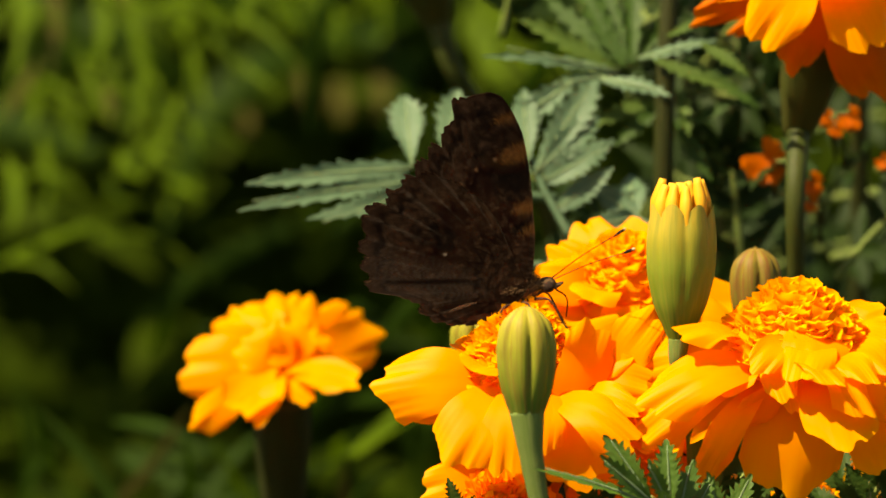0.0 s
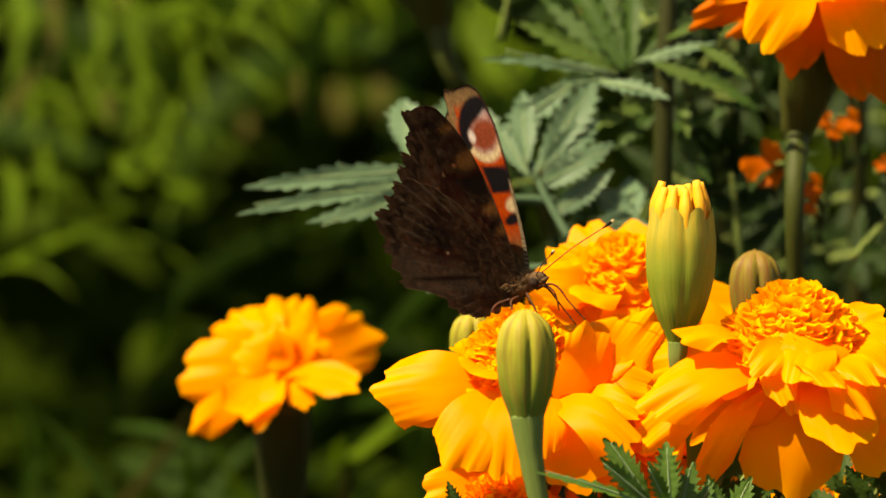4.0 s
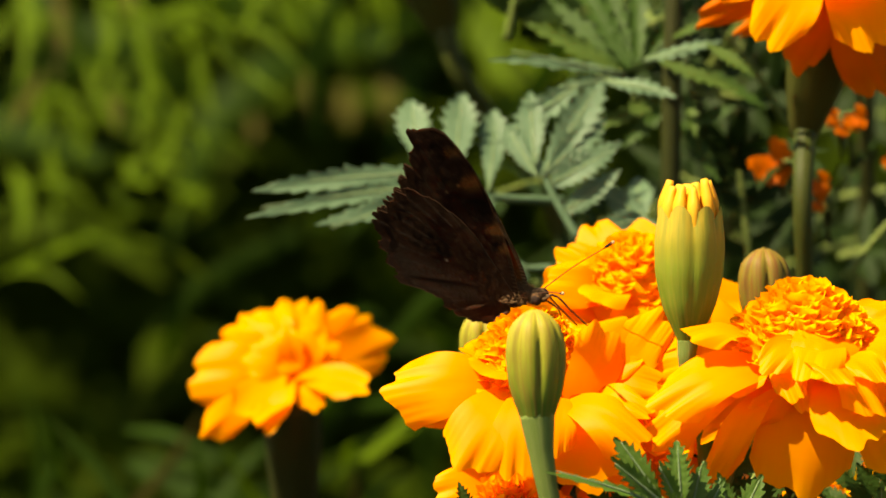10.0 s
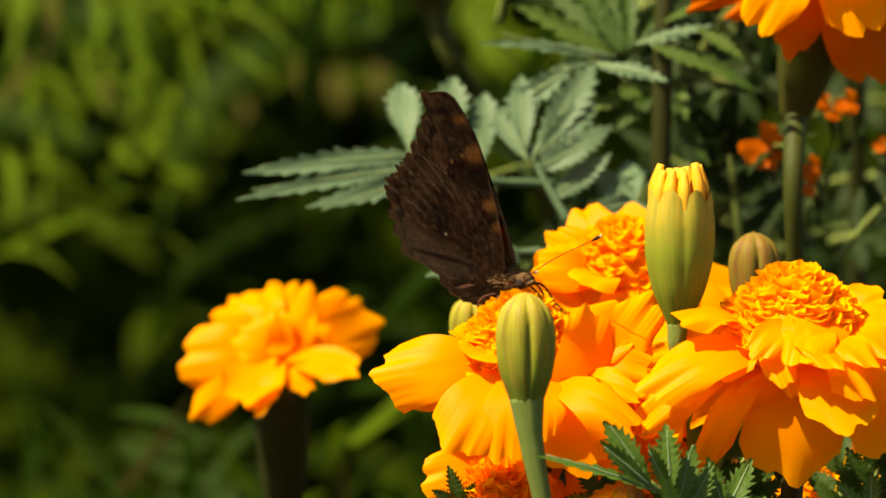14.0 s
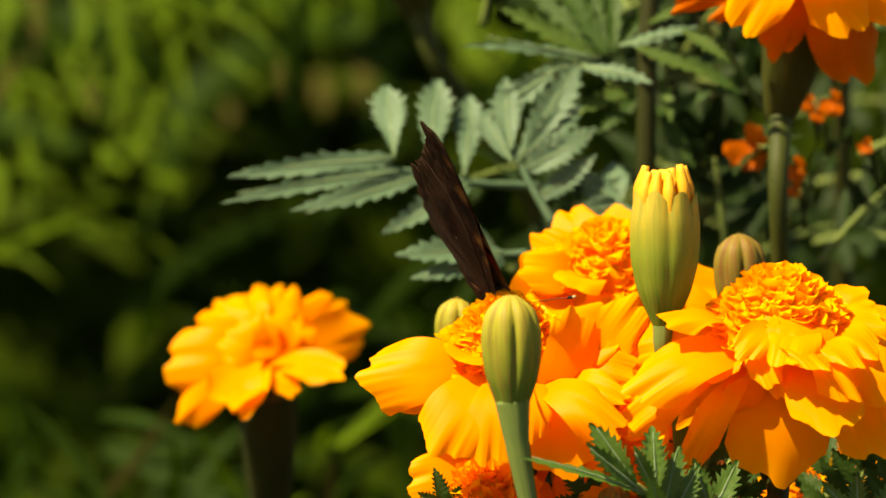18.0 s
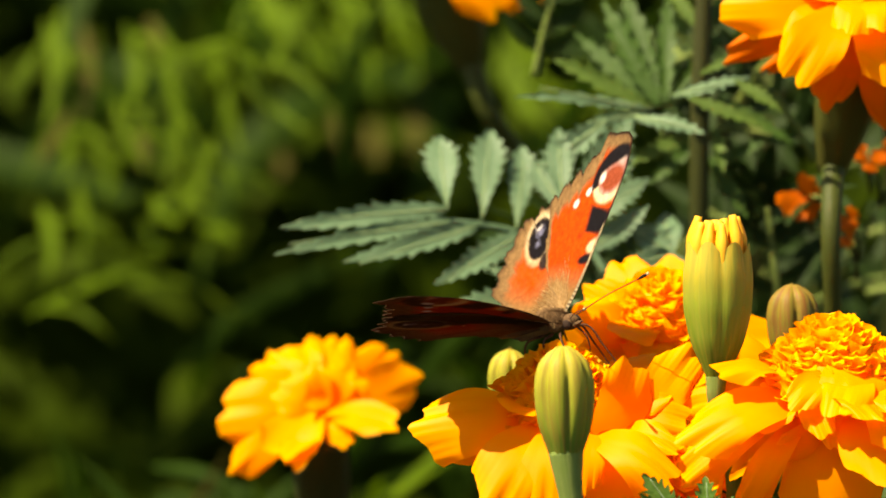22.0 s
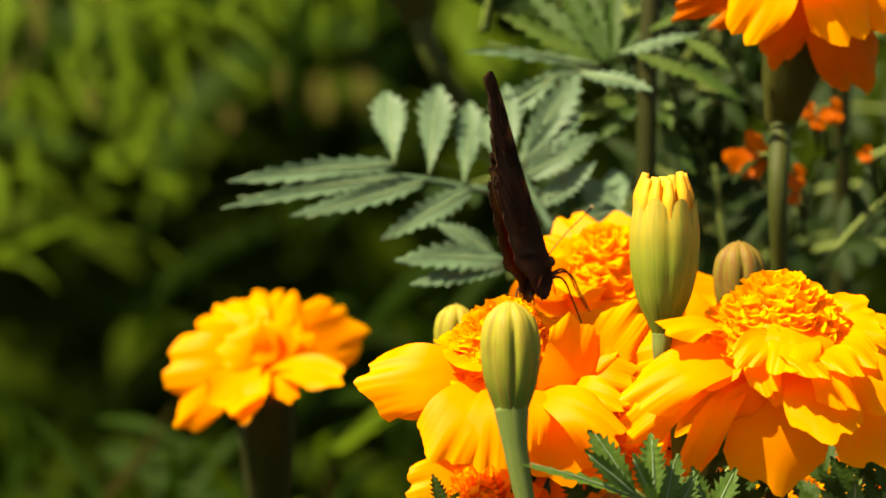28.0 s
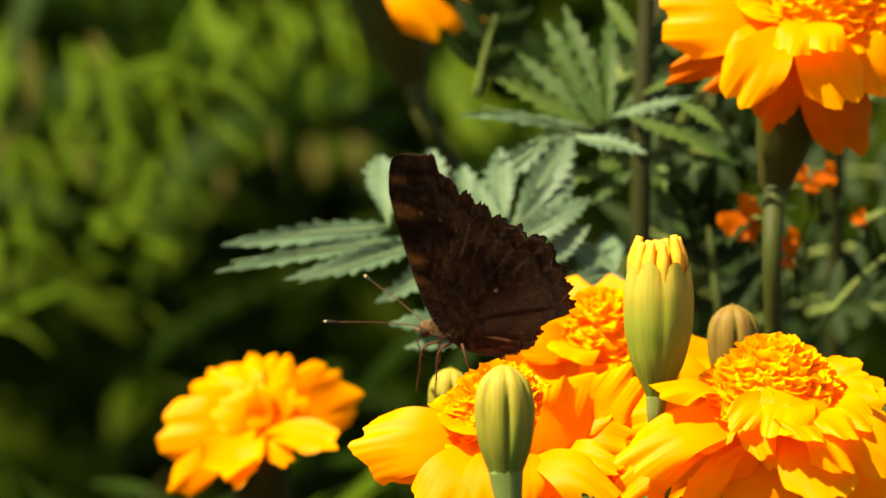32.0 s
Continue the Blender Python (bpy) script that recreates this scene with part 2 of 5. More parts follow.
def smooth_path(points, n):
    """n points along a smooth curve through the given ones."""
    p = [Vector(q) for q in points]
    ways = [((p[min(i + 1, len(p) - 1)] - p[i]).normalized() + (p[i] - p[max(i - 1, 0)]).normalized()).normalized() for i in range(len(p))]
    out = []
    for i in range(n):
        s = i / (n - 1) * (len(p) - 1)
        k = min(int(s), len(p) - 2)
        f = s - k
        h = (p[k + 1] - p[k]).length
        a, b, c, d = 2 * f ** 3 - 3 * f * f + 1, f ** 3 - 2 * f * f + f, 3 * f * f - 2 * f ** 3, f ** 3 - f * f
        out.append(p[k] * a + ways[k] * (b * h) + p[k + 1] * c + ways[k + 1] * (d * h))
    return out


def tube(points, radii, sides=10, n=None, ribs=0, depth=0.0):
    """A capped tube along a curve; radii: values spread evenly along it. ribs: ridges round it."""
    n = n or max(6, 4 * len(points))
    path = smooth_path(points, n) if len(points) > 2 else [Vector(points[0]).lerp(Vector(points[1]), i / (n - 1)) for i in range(n)]
    rad = np.interp(np.linspace(0, 1, n), np.linspace(0, 1, len(radii)), radii)
    pts, uvs = [], []
    side = None
    for i, c in enumerate(path):
        t = (path[min(i + 1, n - 1)] - path[max(i - 1, 0)]).normalized()
        if side is None:
            side = t.orthogonal().normalized()
        side = (side - t * side.dot(t)).normalized()
        other = t.cross(side)
        for j in range(sides):
            a = 2 * math.pi * j / sides
            r = rad[i] * (1 + depth * math.cos(ribs * a))
            pts.append(c + side * (r * math.cos(a)) + other * (r * math.sin(a)))
            uvs.append((i / (n - 1), j / sides))
    faces = grid_faces(n, sides, wrap=True)
    faces += [tuple(range(sides))[::-1], tuple((n - 1) * sides + j for j in range(sides))]
    return pts, faces, uvs


def petal(base, tip, width, hint, curl=0.15, arch=0.08, cup=0.0, ruffle=0.12, notch=0.06, seed=0, nu=12, nv=13, waist=0.22, claw=1.15, taper=0.34, crimp=1.0):
    """A marigold petal from base to tip: narrow at its foot, broad, lobed and ruffled at its end. hint: the way that its face looks."""
    rnd = random.Random(seed)
    axis = Vector(tip) - Vector(base)
    length = axis.length
    t = axis / length
    n = Vector(hint)
    n = (n - t * n.dot(t)).normalized()
    s = t.cross(n)
    p1, p2, p3 = (rnd.uniform(0, 6.28) for _ in range(3))
    lean = rnd.uniform(-0.06, 0.06)
    pts, uvs = [], []
    for i in range(nu):
        u = i / (nu - 1)
        w = width / 2 * (waist + (1 - waist) * math.sin(math.pi / 2 * min(1.0, u / 0.78)) ** claw)
        for j in range(nv):
            v = 2 * j / (nv - 1) - 1
            reach = 1 - taper * abs(v) ** (2.3 + 4 * (0.34 - taper)) + notch * math.cos(2.1 * math.pi * v + p1) * (1 - 0.5 * abs(v)) - notch * 0.5
            reach += crimp * (0.009 * math.sin(13 * v + p2) + 0.004 * math.sin(31 * v + p3) + 0.012 * abs(math.sin(8 * v + p1)))
            l = length * u * (1 + (reach - 1) * u)
            rise = length * (arch * math.sin(math.pi * u) - curl * u ** 2.4)
            rise += width * (cup * v * v * u + ruffle * u ** 2.2 * (0.88 * math.sin(3.2 * v + p3) + 0.12 * math.sin(7.5 * v + p1)) * (0.35 + 0.65 * abs(v)))
            rise += width * ruffle * 0.5 * math.sin(5.5 * u + p2) * v * u + width * 0.0015 * u * math.sin(13 * v + p1)
            rise += crimp * width * 0.005 * u * u * math.sin(7 * v + 4 * u + p2) * math.sin(6 * u + p3)
            pts.append(Vector(base) + t * l + s * (w * v + length * lean * u * u) + n * rise)
            uvs.append((u, v * 0.5 + 0.5))
    return pts, grid_faces(nu, nv), uvs


def leaflet(base, tip, width, hint, teeth=8, fold=0.18, droop=0.10, bite=0.42, seed=0, forward=0.5, blunt=0.8):
    """A lance-shaped leaflet with saw-toothed edges, folded a little along its midrib."""
    rnd = random.Random(seed)
    axis = Vector(tip) - Vector(base)
    length = axis.length
    t = axis / length
    n = Vector(hint)
    n = (n - t * n.dot(t)).normalized()
    s = t.cross(n)
    bend = rnd.uniform(-0.06, 0.06)
    steps = teeth * 3 + 1
    pts, uvs, faces = [], [], []
    for i in range(steps):
        u = i / (steps - 1)
        half = width / 2 * (math.sin(math.pi * min(1, 0.06 + u * 0.94) ** blunt) ** 0.85 if u < 1 else 0)
        tooth = (0.0, 0.45, 1.0)[i % 3] * (0.75 + 0.5 * math.sin(i * 1.7 + seed * 2.3) ** 2)
        mid = Vector(base) + t * (length * u) + s * (bend * length * u * u) - n * (droop * length * u * u)
        for v in (-1, -0.5, 0, 0.5, 1):
            h = half * (1 - bite * (1 - tooth)) if abs(v) == 1 else half * 0.8
            ahead = forward * half * tooth * bite * 1.6 if abs(v) == 1 else 0
            wave = 0.05 * width * math.sin(7 * u + 3 * v + seed)
            pts.append(mid + s * (h * v) + t * ahead + n * (fold * half * abs(v) + wave * abs(v)))
            uvs.append((u, v * 0.5 + 0.5))
    return pts, grid_faces(steps, 5), uvs


def blade(points, width, hint, n=9, lance=False):
    """A grass blade along a curve, or a lance leaf, widest in its middle."""
    path = smooth_path(points, n)
    pts, uvs = [], []
    for i, c in enumerate(path):
        u = i / (n - 1)
        t = (path[min(i + 1, n - 1)] - path[max(i - 1, 0)]).normalized()
        s = t.cross(Vector(hint)).normalized()
        k = t.cross(s)
        h = width / 2 * min(1.0, 0.35 + 2.2 * u) * (1 - max(0, (u - 0.45) / 0.55) ** 1.8)
        if lance:
            h = width / 2 * (0.10 + 0.90 * math.sin(math.pi * u ** 0.75) ** 1.3) * (1 - u ** 6)
        for v in (-1, 0, 1):
            pts.append(c + s * (h * v) - k * (0.25 * h * (1 - abs(v))))
            uvs.append((u, v * 0.5 + 0.5))
    return pts, grid_faces(n, 3), uvs


UP = Vector((0, 0, 1))
NEAR = Vector((0, -1, 0))


def florets(centre, up, radius, height, count, size, seed, closed=0.75):
    """The ruffled heart of a flower: many small curled petals on a dome."""
    rnd = random.Random(seed)
    up = Vector(up).normalized()
    a1 = up.orthogonal().normalized()
    a2 = up.cross(a1)
    out = []
    pts, uvs = [], []
    for i in range(8):
        q = i / 7 * 0.97 + 0.03
        for j in range(20):
            a = 2 * math.pi * j / 20
            pts.append(centre + (a1 * math.cos(a) + a2 * math.sin(a)) * (radius * 0.95 * q) + up * (height * (1 - q * q) - size * 0.12 - (0.003 if i == 7 else 0)))
            uvs.append((0.2, j / 20))
    out.append((pts, grid_faces(8, 20, wrap=True), uvs))
    for k in range(count):
        f = (k + 0.5) / count
        r = math.sqrt(f)
        phi = k * 2.39996 + rnd.uniform(-0.2, 0.2)
        flat = a1 * math.cos(phi) + a2 * math.sin(phi)
        foot = centre + flat * (radius * r * 0.86) + up * (height * (1 - r * r) - size * 0.5)
        way = (flat * (0.25 + 0.85 * r) + up * (1.15 - 0.75 * r) + Vector([rnd.uniform(-0.35, 0.35) for _ in range(3)])).normalized()
        size_k = size * rnd.uniform(0.75, 1.25)
        side = (up - flat * 0.6 + Vector([rnd.uniform(-0.5, 0.5) for _ in range(3)]))
        out.append(petal(foot, foot + way * size_k, size_k * rnd.uniform(0.85, 1.25), side, -0.12, 0.12, rnd.uniform(0.15, 0.5), 0.10, 0.07, rnd.random(), 7, 9, 0.5))
    return joined(out)


# ---------------------------------------------------------------- ground
def ground_sheet():
    n = 60
    xs = [math.copysign(abs(i / n) ** 3 * 300.0, i) for i in range(-n, n + 1)]
    pts, uvs = [], []
    for y in xs:
        for x in xs:
            near = math.exp(-(x * x + y * y) / 30.0)
            pts.append((x, y, 0.02 * near * noise.noise((x * 6, y * 6, 0))))
            uvs.append((x, y))
    ob = part("ground", (pts, grid_faces(len(xs), len(xs)), uvs), SOIL)
    tagged(ob, "dark bare garden soil with mossy patches", "ground", kind="structure")


ground_sheet()


# ---------------------------------------------------------------- marigolds
def earth(p, lean=(0, 0)):
    """The point of the ground under p."""
    return Vector((p.x + lean[0], p.y + lean[1], 0.0))


def calyx_shape(top, bottom, r_top, r_mid, r_low, ribs=8):
    """The ribbed cup under a flower, from its mouth down to the stem."""
    top, bottom = Vector(top), Vector(bottom)
    mid = top.lerp(bottom, 0.35)
    return tube([top, mid, top.lerp(bottom, 0.7), bottom], [r_top, r_mid, (r_mid + r_low) * 0.55, r_low], 24, 14, ribs, 0.05)


def marigold(label, heart, up, dome, petals, mids, stem, mat=ORANGE, count=70, seed=1, cup_len=0.024, dark=True, mid_len=0.0095, group="marigold flowers", mid_tilt=(-0.35, 0.75), frill=0.10, cup_r=0.0056, broad=(), skin=None):
    """A marigold: dome (radius, height, floret size) in mm; petals: (tip, width mm, hint, curl, cup); broad: large petals with roots of their own (root, tip, width mm, hint, curl, cup, ruffle); mids: how many shorter petals; stem: points below the cup."""
    rnd = random.Random(seed)
    up = Vector(up).normalized()
    foot = heart - up * cup_len
    last = stem[-1] if stem else foot
    flower = thing("marigold_flower", earth(last), label, "flower", group)
    a1 = up.orthogonal().normalized()
    a2 = up.cross(a1)
    r, h, size = (v / 1000 for v in dome)
    part("disc", florets(heart + up * 0.002, up, r, h, count, size, seed), FLORET, flower, "crowded frilly orange florets")
    for k, (tip, width, hint, curl, cup, *tint) in enumerate(petals):
        out = tip - heart
        out = (out - up * out.dot(up) * 0.5).normalized()
        claw = 2.5 if (tip - heart).dot(up) < -0.010 else 1.3
        part("petal", petal(heart + out * r * 0.45 - up * 0.003, tip, width * 1.06 / 1000, hint, curl, 0.07, cup, 0.13, 0.055, seed * 31 + k, 18, 33, 0.16, claw), tint[0] if tint else mat, flower)
    for k, (root, tip, width, hint, curl, cup, ruffle, *tint) in enumerate(broad):
        part("petal", petal(root, tip, width / 1000, hint, curl, 0.10, cup, ruffle + 0.012, 0.06, seed * 41 + k, 20, 41, 0.32, 0.75, 0.29, 1.5), tint[0] if tint else mat, flower)
    for k in range(mids):
        phi = k * 2 * math.pi / mids + rnd.uniform(-0.25, 0.25)
        flat = a1 * math.cos(phi) + a2 * math.sin(phi)
        base = heart + flat * r * 0.62 + up * rnd.uniform(-0.002, 0.002)
        tilt = rnd.uniform(*mid_tilt)
        long = mid_len * rnd.uniform(0.75, 1.2)
        tip = base + (flat + up * tilt + a1 * rnd.uniform(-0.2, 0.2)).normalized() * long
        part("petal", petal(base, tip, long * rnd.uniform(0.9, 1.25), up + flat * rnd.uniform(-0.3, 0.3), rnd.uniform(0.05, 0.3), 0.14, rnd.uniform(-0.05, 0.2), frill, 0.05, seed * 57 + k, 10, 15), mat, flower)
    # dark: cup and stem take the colour that holds the bloom's shade
    green = skin or (STEM_SHADED if dark else CALYX)
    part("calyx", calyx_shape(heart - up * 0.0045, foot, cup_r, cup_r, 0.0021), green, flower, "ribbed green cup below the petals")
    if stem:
        part("stem", tube([foot + up * 0.002, *stem], [0.0020, 0.0016, 0.0014, 0.0014, 0.0016], 10, 7 * len(stem) + 8), skin or (STEM_SHADED if dark else STEM), flower)
    return flower


def bud(label, top, bottom, r_max, stem, mat, open_tip=False, seed=1, ribs=7, stem_r=0.0018, group="marigold buds", tall=0.62):
    """A marigold bud: fused ribbed bracts, with petal tips showing where it has begun to open."""
    rnd = random.Random(seed)
    top, bottom = Vector(top), Vector(bottom)
    up = (top - bottom).normalized()
    length = (top - bottom).length
    item = thing("marigold_bud", earth(stem[-1]), label, "flower bud", group)
    a1 = up.orthogonal().normalized()
    a2 = up.cross(a1)
    pts, uvs, nu, nv = [], [], 26, 56
    for i in range(nu):
        u = i / (nu - 1)
        if open_tip:
            stops, widths = [0, 0.08, 0.25, 0.5, 0.75, 1.0], [0.26, 0.40, 0.74, 0.97, 1.0, 0.88]
        else:
            stops, widths = [0, 0.06, 0.2, 0.4, 0.62, 0.8, 0.92, 1.0], [0.56, 0.63, 0.82, 0.96, 1.0, 0.90, 0.68, 0.20]
        w = float(np.mean(np.interp(u + np.linspace(-0.07, 0.07, 9) * min(1.0, 14 * u, 14 * (1 - u)), stops, widths)))
        for j in range(nv):
            a = 2 * math.pi * j / nv
            rib = abs(math.cos(ribs * a / 2)) ** 0.6
            swell = min(1.0, 0.25 + u * 1.4)
            r = r_max * w * (1 - (0.08 if open_tip else 0.25) * swell * (1 - rib) ** 1.5) * (1 + 0.015 * math.sin(3 * a + seed))
            lift = length * (u - 0.0)
            if open_tip and u > 0.72:
                lift -= length * 0.10 * (u - 0.72) / 0.28 * (1 - abs(math.cos(ribs * a / 2)))
            pts.append(bottom + up * lift + (a1 * math.cos(a) + a2 * math.sin(a)) * r)
            uvs.append((u, j / nv))
    faces = grid_faces(nu, nv, wrap=True)
    if not open_tip:
        faces.append(tuple((nu - 1) * nv + j for j in range(nv)))
    part("calyx", (pts, faces, uvs), mat, item, "ribbed yellowish green bracts")
    if open_tip:
        for k in range(15):
            ring = 0.68 if k < 9 else 0.3
            a = (k * 2 * math.pi / (9 if k < 9 else 6)) + rnd.uniform(-0.15, 0.15)
            flat = a1 * math.cos(a) + a2 * math.sin(a)
            foot = top - up * length * 0.22 + flat * r_max * ring
            tip = top + up * length * rnd.uniform(0.12, 0.20) * (1.0 if k < 9 else 0.9) + flat * r_max * ring * 0.92
            part("petal", tube([foot, foot.lerp(tip, 0.6), tip - flat * r_max * 0.10], [r_max * 0.17, r_max * 0.21, r_max * 0.10], 9, 9, 3, 0.12), YELLOW, item, "rolled yellow petal tip" if k == 0 else "")
    else:
        for k in range(5):
            a = k * 1.2566 + 0.3
            flat = a1 * math.cos(a) + a2 * math.sin(a)
            foot = top - up * length * 0.03 + flat * r_max * 0.07
            part("bract_tip", tube([foot, foot + up * 0.0006 - flat * 0.0002], [0.0003, 0.0001], 6, 4), CALYX_RED, item, "withered brown bract tip" if k == 0 else "")
    part("stem", tube([bottom + up * length * 0.02, *stem], [r_max * (0.30 if open_tip else 0.57), r_max * (0.24 if open_tip else 0.40), stem_r * 1.1, stem_r, stem_r], 14, 8 * len(stem) + 8), STEM, item, "bluish green stem")
    return item


# the flower that the butterfly sits on
H = at(12.2, -19.6, 1)
marigold("bright orange marigold in full bloom, the butterfly's perch", H, UP + NEAR * 0.14, (10.0, 8.6, 2.6), [
    (at(32.4, -18.0, 12), 13, UP + NEAR * 0.6, 0.15, 0.05),
    (at(29.0, -10.3, 16), 12, UP + NEAR * 0.8, 0.1, 0.1),
    (at(3.1, -12.8, 22), 13, UP, 0.1, 0.1),
], 6, [at(13.4, -47.3, 10), at(13.0, -74.1, 15), earth(at(12.6, -108.5, 20))], seed=3, count=330, mid_len=0.008, mid_tilt=(0.2, 1.0), broad=[
    (at(7.6, -20.3, -4), at(-10.3, -19.6, -6), 11.4, UP * 0.7 + NEAR, 0.10, -0.10, 0.03),
    (at(5.7, -21.5, -3), at(-6.2, -25.6, -2), 6.0, UP * 0.4 + NEAR, 0.12, -0.05, 0.05),
    (at(9.0, -21.3, -8), at(0.5, -32.0, -15), 11.0, UP * 0.9 + NEAR, 0.08, -0.05, 0.04),
    (at(10.4, -21.5, -9), at(9.7, -34.0, -16), 8.6, UP * 0.8 + NEAR, 0.10, -0.05, 0.05),
    (at(17.3, -21.9, -7), at(20.3, -37.1, -9), 12.1, NEAR - UP * 0.12 + ACROSS * 0.25, -0.10, -0.04, 0.02),
    (at(16.9, -22.3, -10), at(15.3, -30.9, -13), 5.2, UP * 0.5 + NEAR, 0.08, 0.0, 0.05),
    (at(17.3, -22.8, -9), at(29.6, -28.2, -17), 8.3, UP * 1.0 + NEAR * 0.8, 0.14, -0.06, 0.05),
    (at(17.9, -22.8, -8), at(23.8, -11.3, -6), 10.2, NEAR + ACROSS * 0.5 - UP * 0.1, 0.05, 0.04, 0.04),
    (at(22.9, -21.5, -4), at(33.1, -9.6, 0), 7.8, NEAR + ACROSS * 0.2 + UP * 0.5, 0.05, 0.12, 0.08),
    (at(21.2, -19.7, -2), at(28.3, -15.1, -4), 5.7, NEAR + UP * 0.8, 0.10, 0.1, 0.08),
    (at(21.2, -21.6, -6), at(30.3, -23.7, -13), 5.2, UP + NEAR * 0.8, 0.12, 0.0, 0.08),
    (at(22.9, -18.9, -2), at(31.5, -19.6, -6), 6.9, UP * 0.6 + NEAR, 0.10, 0.0, 0.07),
])

# the flower in full bloom beside it
H = at(53.4, -15.6, -6)
marigold("large double orange marigold with hanging ruffled petals", H, UP + NEAR * 0.10, (11.0, 7.8, 3.1), [
    (at(72.5, -18.0, -6), 14.0, UP + NEAR * 0.5, 0.12, 0.05),
    (at(71.2, -10.3, 6), 13.0, UP + NEAR * 0.4, 0.1, 0.1),
], 2, [at(53.1, -44.7, -4), at(53.5, -74.1, -2), earth(at(53.5, -108.5, 0))], seed=7, count=260, mid_len=0.009, mid_tilt=(0.0, 0.7), broad=[
    (at(47.1, -14.4, -8), at(35.5, -12.0, -16), 6.9, UP + NEAR * 0.25 + ACROSS * -0.1, 0.06, 0.05, 0.06),
    (at(47.5, -15.6, -6), at(28.3, -17.2, -2), 9.5, UP * 0.7 + NEAR * 0.8, 0.10, -0.05, 0.05),
    (at(48.4, -17.8, -12), at(30.0, -22.0, -19), 9.7, UP * 1.0 + NEAR * 0.75, 0.08, -0.06, 0.05),
    (at(43.6, -20.6, -10), at(28.8, -27.7, -13), 7.8, UP * 0.8 + NEAR, 0.10, -0.05, 0.05),
    (at(48.4, -19.0, -8), at(39.0, -29.9, -5), 8.6, NEAR - UP * 0.15 + ACROSS * 0.5, -0.02, 0.0, 0.04),
    (at(49.0, -20.3, -12), at(38.6, -35.8, -15), 5.7, NEAR + UP * 0.25 + ACROSS * -0.5, 0.06, -0.12, 0.05),
    (at(52.2, -20.3, -11), at(44.6, -26.8, -14), 5.3, NEAR + ACROSS * 0.4, 0.05, 0.1, 0.05),
    (at(54.1, -19.6, -9), at(52.9, -38.2, -11), 16.0, NEAR - UP * 0.22 + ACROSS * 0.15, -0.06, -0.05, 0.01),
    (at(57.8, -19.0, -14), at(61.5, -31.5, -24), 11.7, NEAR + UP * 0.30 + ACROSS * 0.2, -0.10, -0.08, 0.04),
    (at(61.7, -19.6, -8), at(70.5, -33.2, -14), 11.2, NEAR + UP * 0.1 + ACROSS * 0.3, 0.08, -0.08, 0.05),
    (at(61.7, -17.2, -12), at(71.0, -25.1, -20), 10.3, NEAR * 0.9 + UP, 0.12, 0.0, 0.07),
    (at(53.1, -17.2, -16), at(60.3, -20.4, -26), 6.2, UP + NEAR * 0.25 + ACROSS * 0.2, 0.06, 0.14, 0.08),
    (at(56.5, -16.6, -16), at(65.8, -23.7, -25), 6.6, UP + NEAR * 0.35, 0.16, 0.08, 0.10),
    (at(59.1, -16.3, -14), at(65.2, -19.9, -24), 6.0, UP + NEAR * 0.2, 0.08, 0.12, 0.08),
    (at(57.4, -14.7, -12), at(54.6, -18.5, -25), 8.3, UP + NEAR * 0.35, 0.12, 0.05, 0.08),
    (at(53.1, -13.7, -14), at(47.6, -18.2, -22), 5.5, NEAR + UP * 0.5 + ACROSS * -0.2, 0.10, 0.12, 0.07),
    (at(56.5, -12.3, -12), at(57.6, -17.2, -20), 10.7, NEAR + UP * 0.2 + ACROSS * 0.2, 0.05, -0.05, 0.06),
    (at(60.0, -14.6, -8), at(67.7, -18.2, -18), 7.8, UP + NEAR * 0.3, 0.08, 0.06, 0.09),
    (at(60.0, -13.7, -4), at(68.9, -14.0, -10), 7.8, UP + NEAR * 0.4, 0.06, 0.08, 0.09),
    (at(60.8, -12.8, 0), at(67.6, -9.2, 0), 7.8, UP * 0.8 + NEAR * 0.8, 0.06, 0.06, 0.08),
    (at(49.6, -17.2, -14), at(52.4, -22.3, -22), 5.2, NEAR + UP * 0.6, 0.12, 0.05, 0.10),
    (at(53.1, -18.2, -13), at(54.8, -24.6, -18), 4.5, NEAR + UP * 0.3, 0.10, 0.10, 0.12),
])

# the flower behind, half hidden by the opening bud
H = at(27.9, -6.4, 34)
marigold("orange marigold in full bloom behind an opening bud", H, UP + NEAR * 0.30, (9.0, 6.5, 2.7), [
    (at(13.9, -3.8, 30), 10.5, UP * 0.5 + NEAR, 0.08, 0.05),
    (at(29.8, 4.8, 44), 11, NEAR + UP * 0.2, 0.05, 0.15),
    (at(38.4, 1.8, 42), 11, NEAR + UP * 0.4, 0.05, 0.1),
    (at(44.5, -5.9, 36), 11, UP + NEAR, 0.1, 0.0),
    (at(43.6, -12.8, 28), 11, UP + NEAR, 0.2, -0.05),
    (at(15.6, -10.3, 24), 10, UP + NEAR, 0.15, 0.0),
], 8, [at(28.3, -39.6, 40), at(28.5, -65.4, 44), earth(at(29.0, -108.5, 50))], seed=11, count=190, mid_len=0.008, broad=[
    (at(24.6, -5.1, 34), at(16.5, 0.8, 34), 6.6, UP * 0.5 + NEAR, 0.06, 0.05, 0.05),
    (at(25.1, -3.4, 36), at(21.2, 4.6, 40), 7.9, NEAR + UP * 0.4, 0.05, 0.05, 0.05),
    (at(28.1, -2.5, 38), at(28.3, 3.4, 42), 6.9, NEAR + UP * 0.4, 0.05, 0.05, 0.06),
    (at(23.8, -6.8, 30), at(14.5, -4.2, 26), 7.4, UP * 0.7 + NEAR, 0.08, 0.0, 0.05),
])

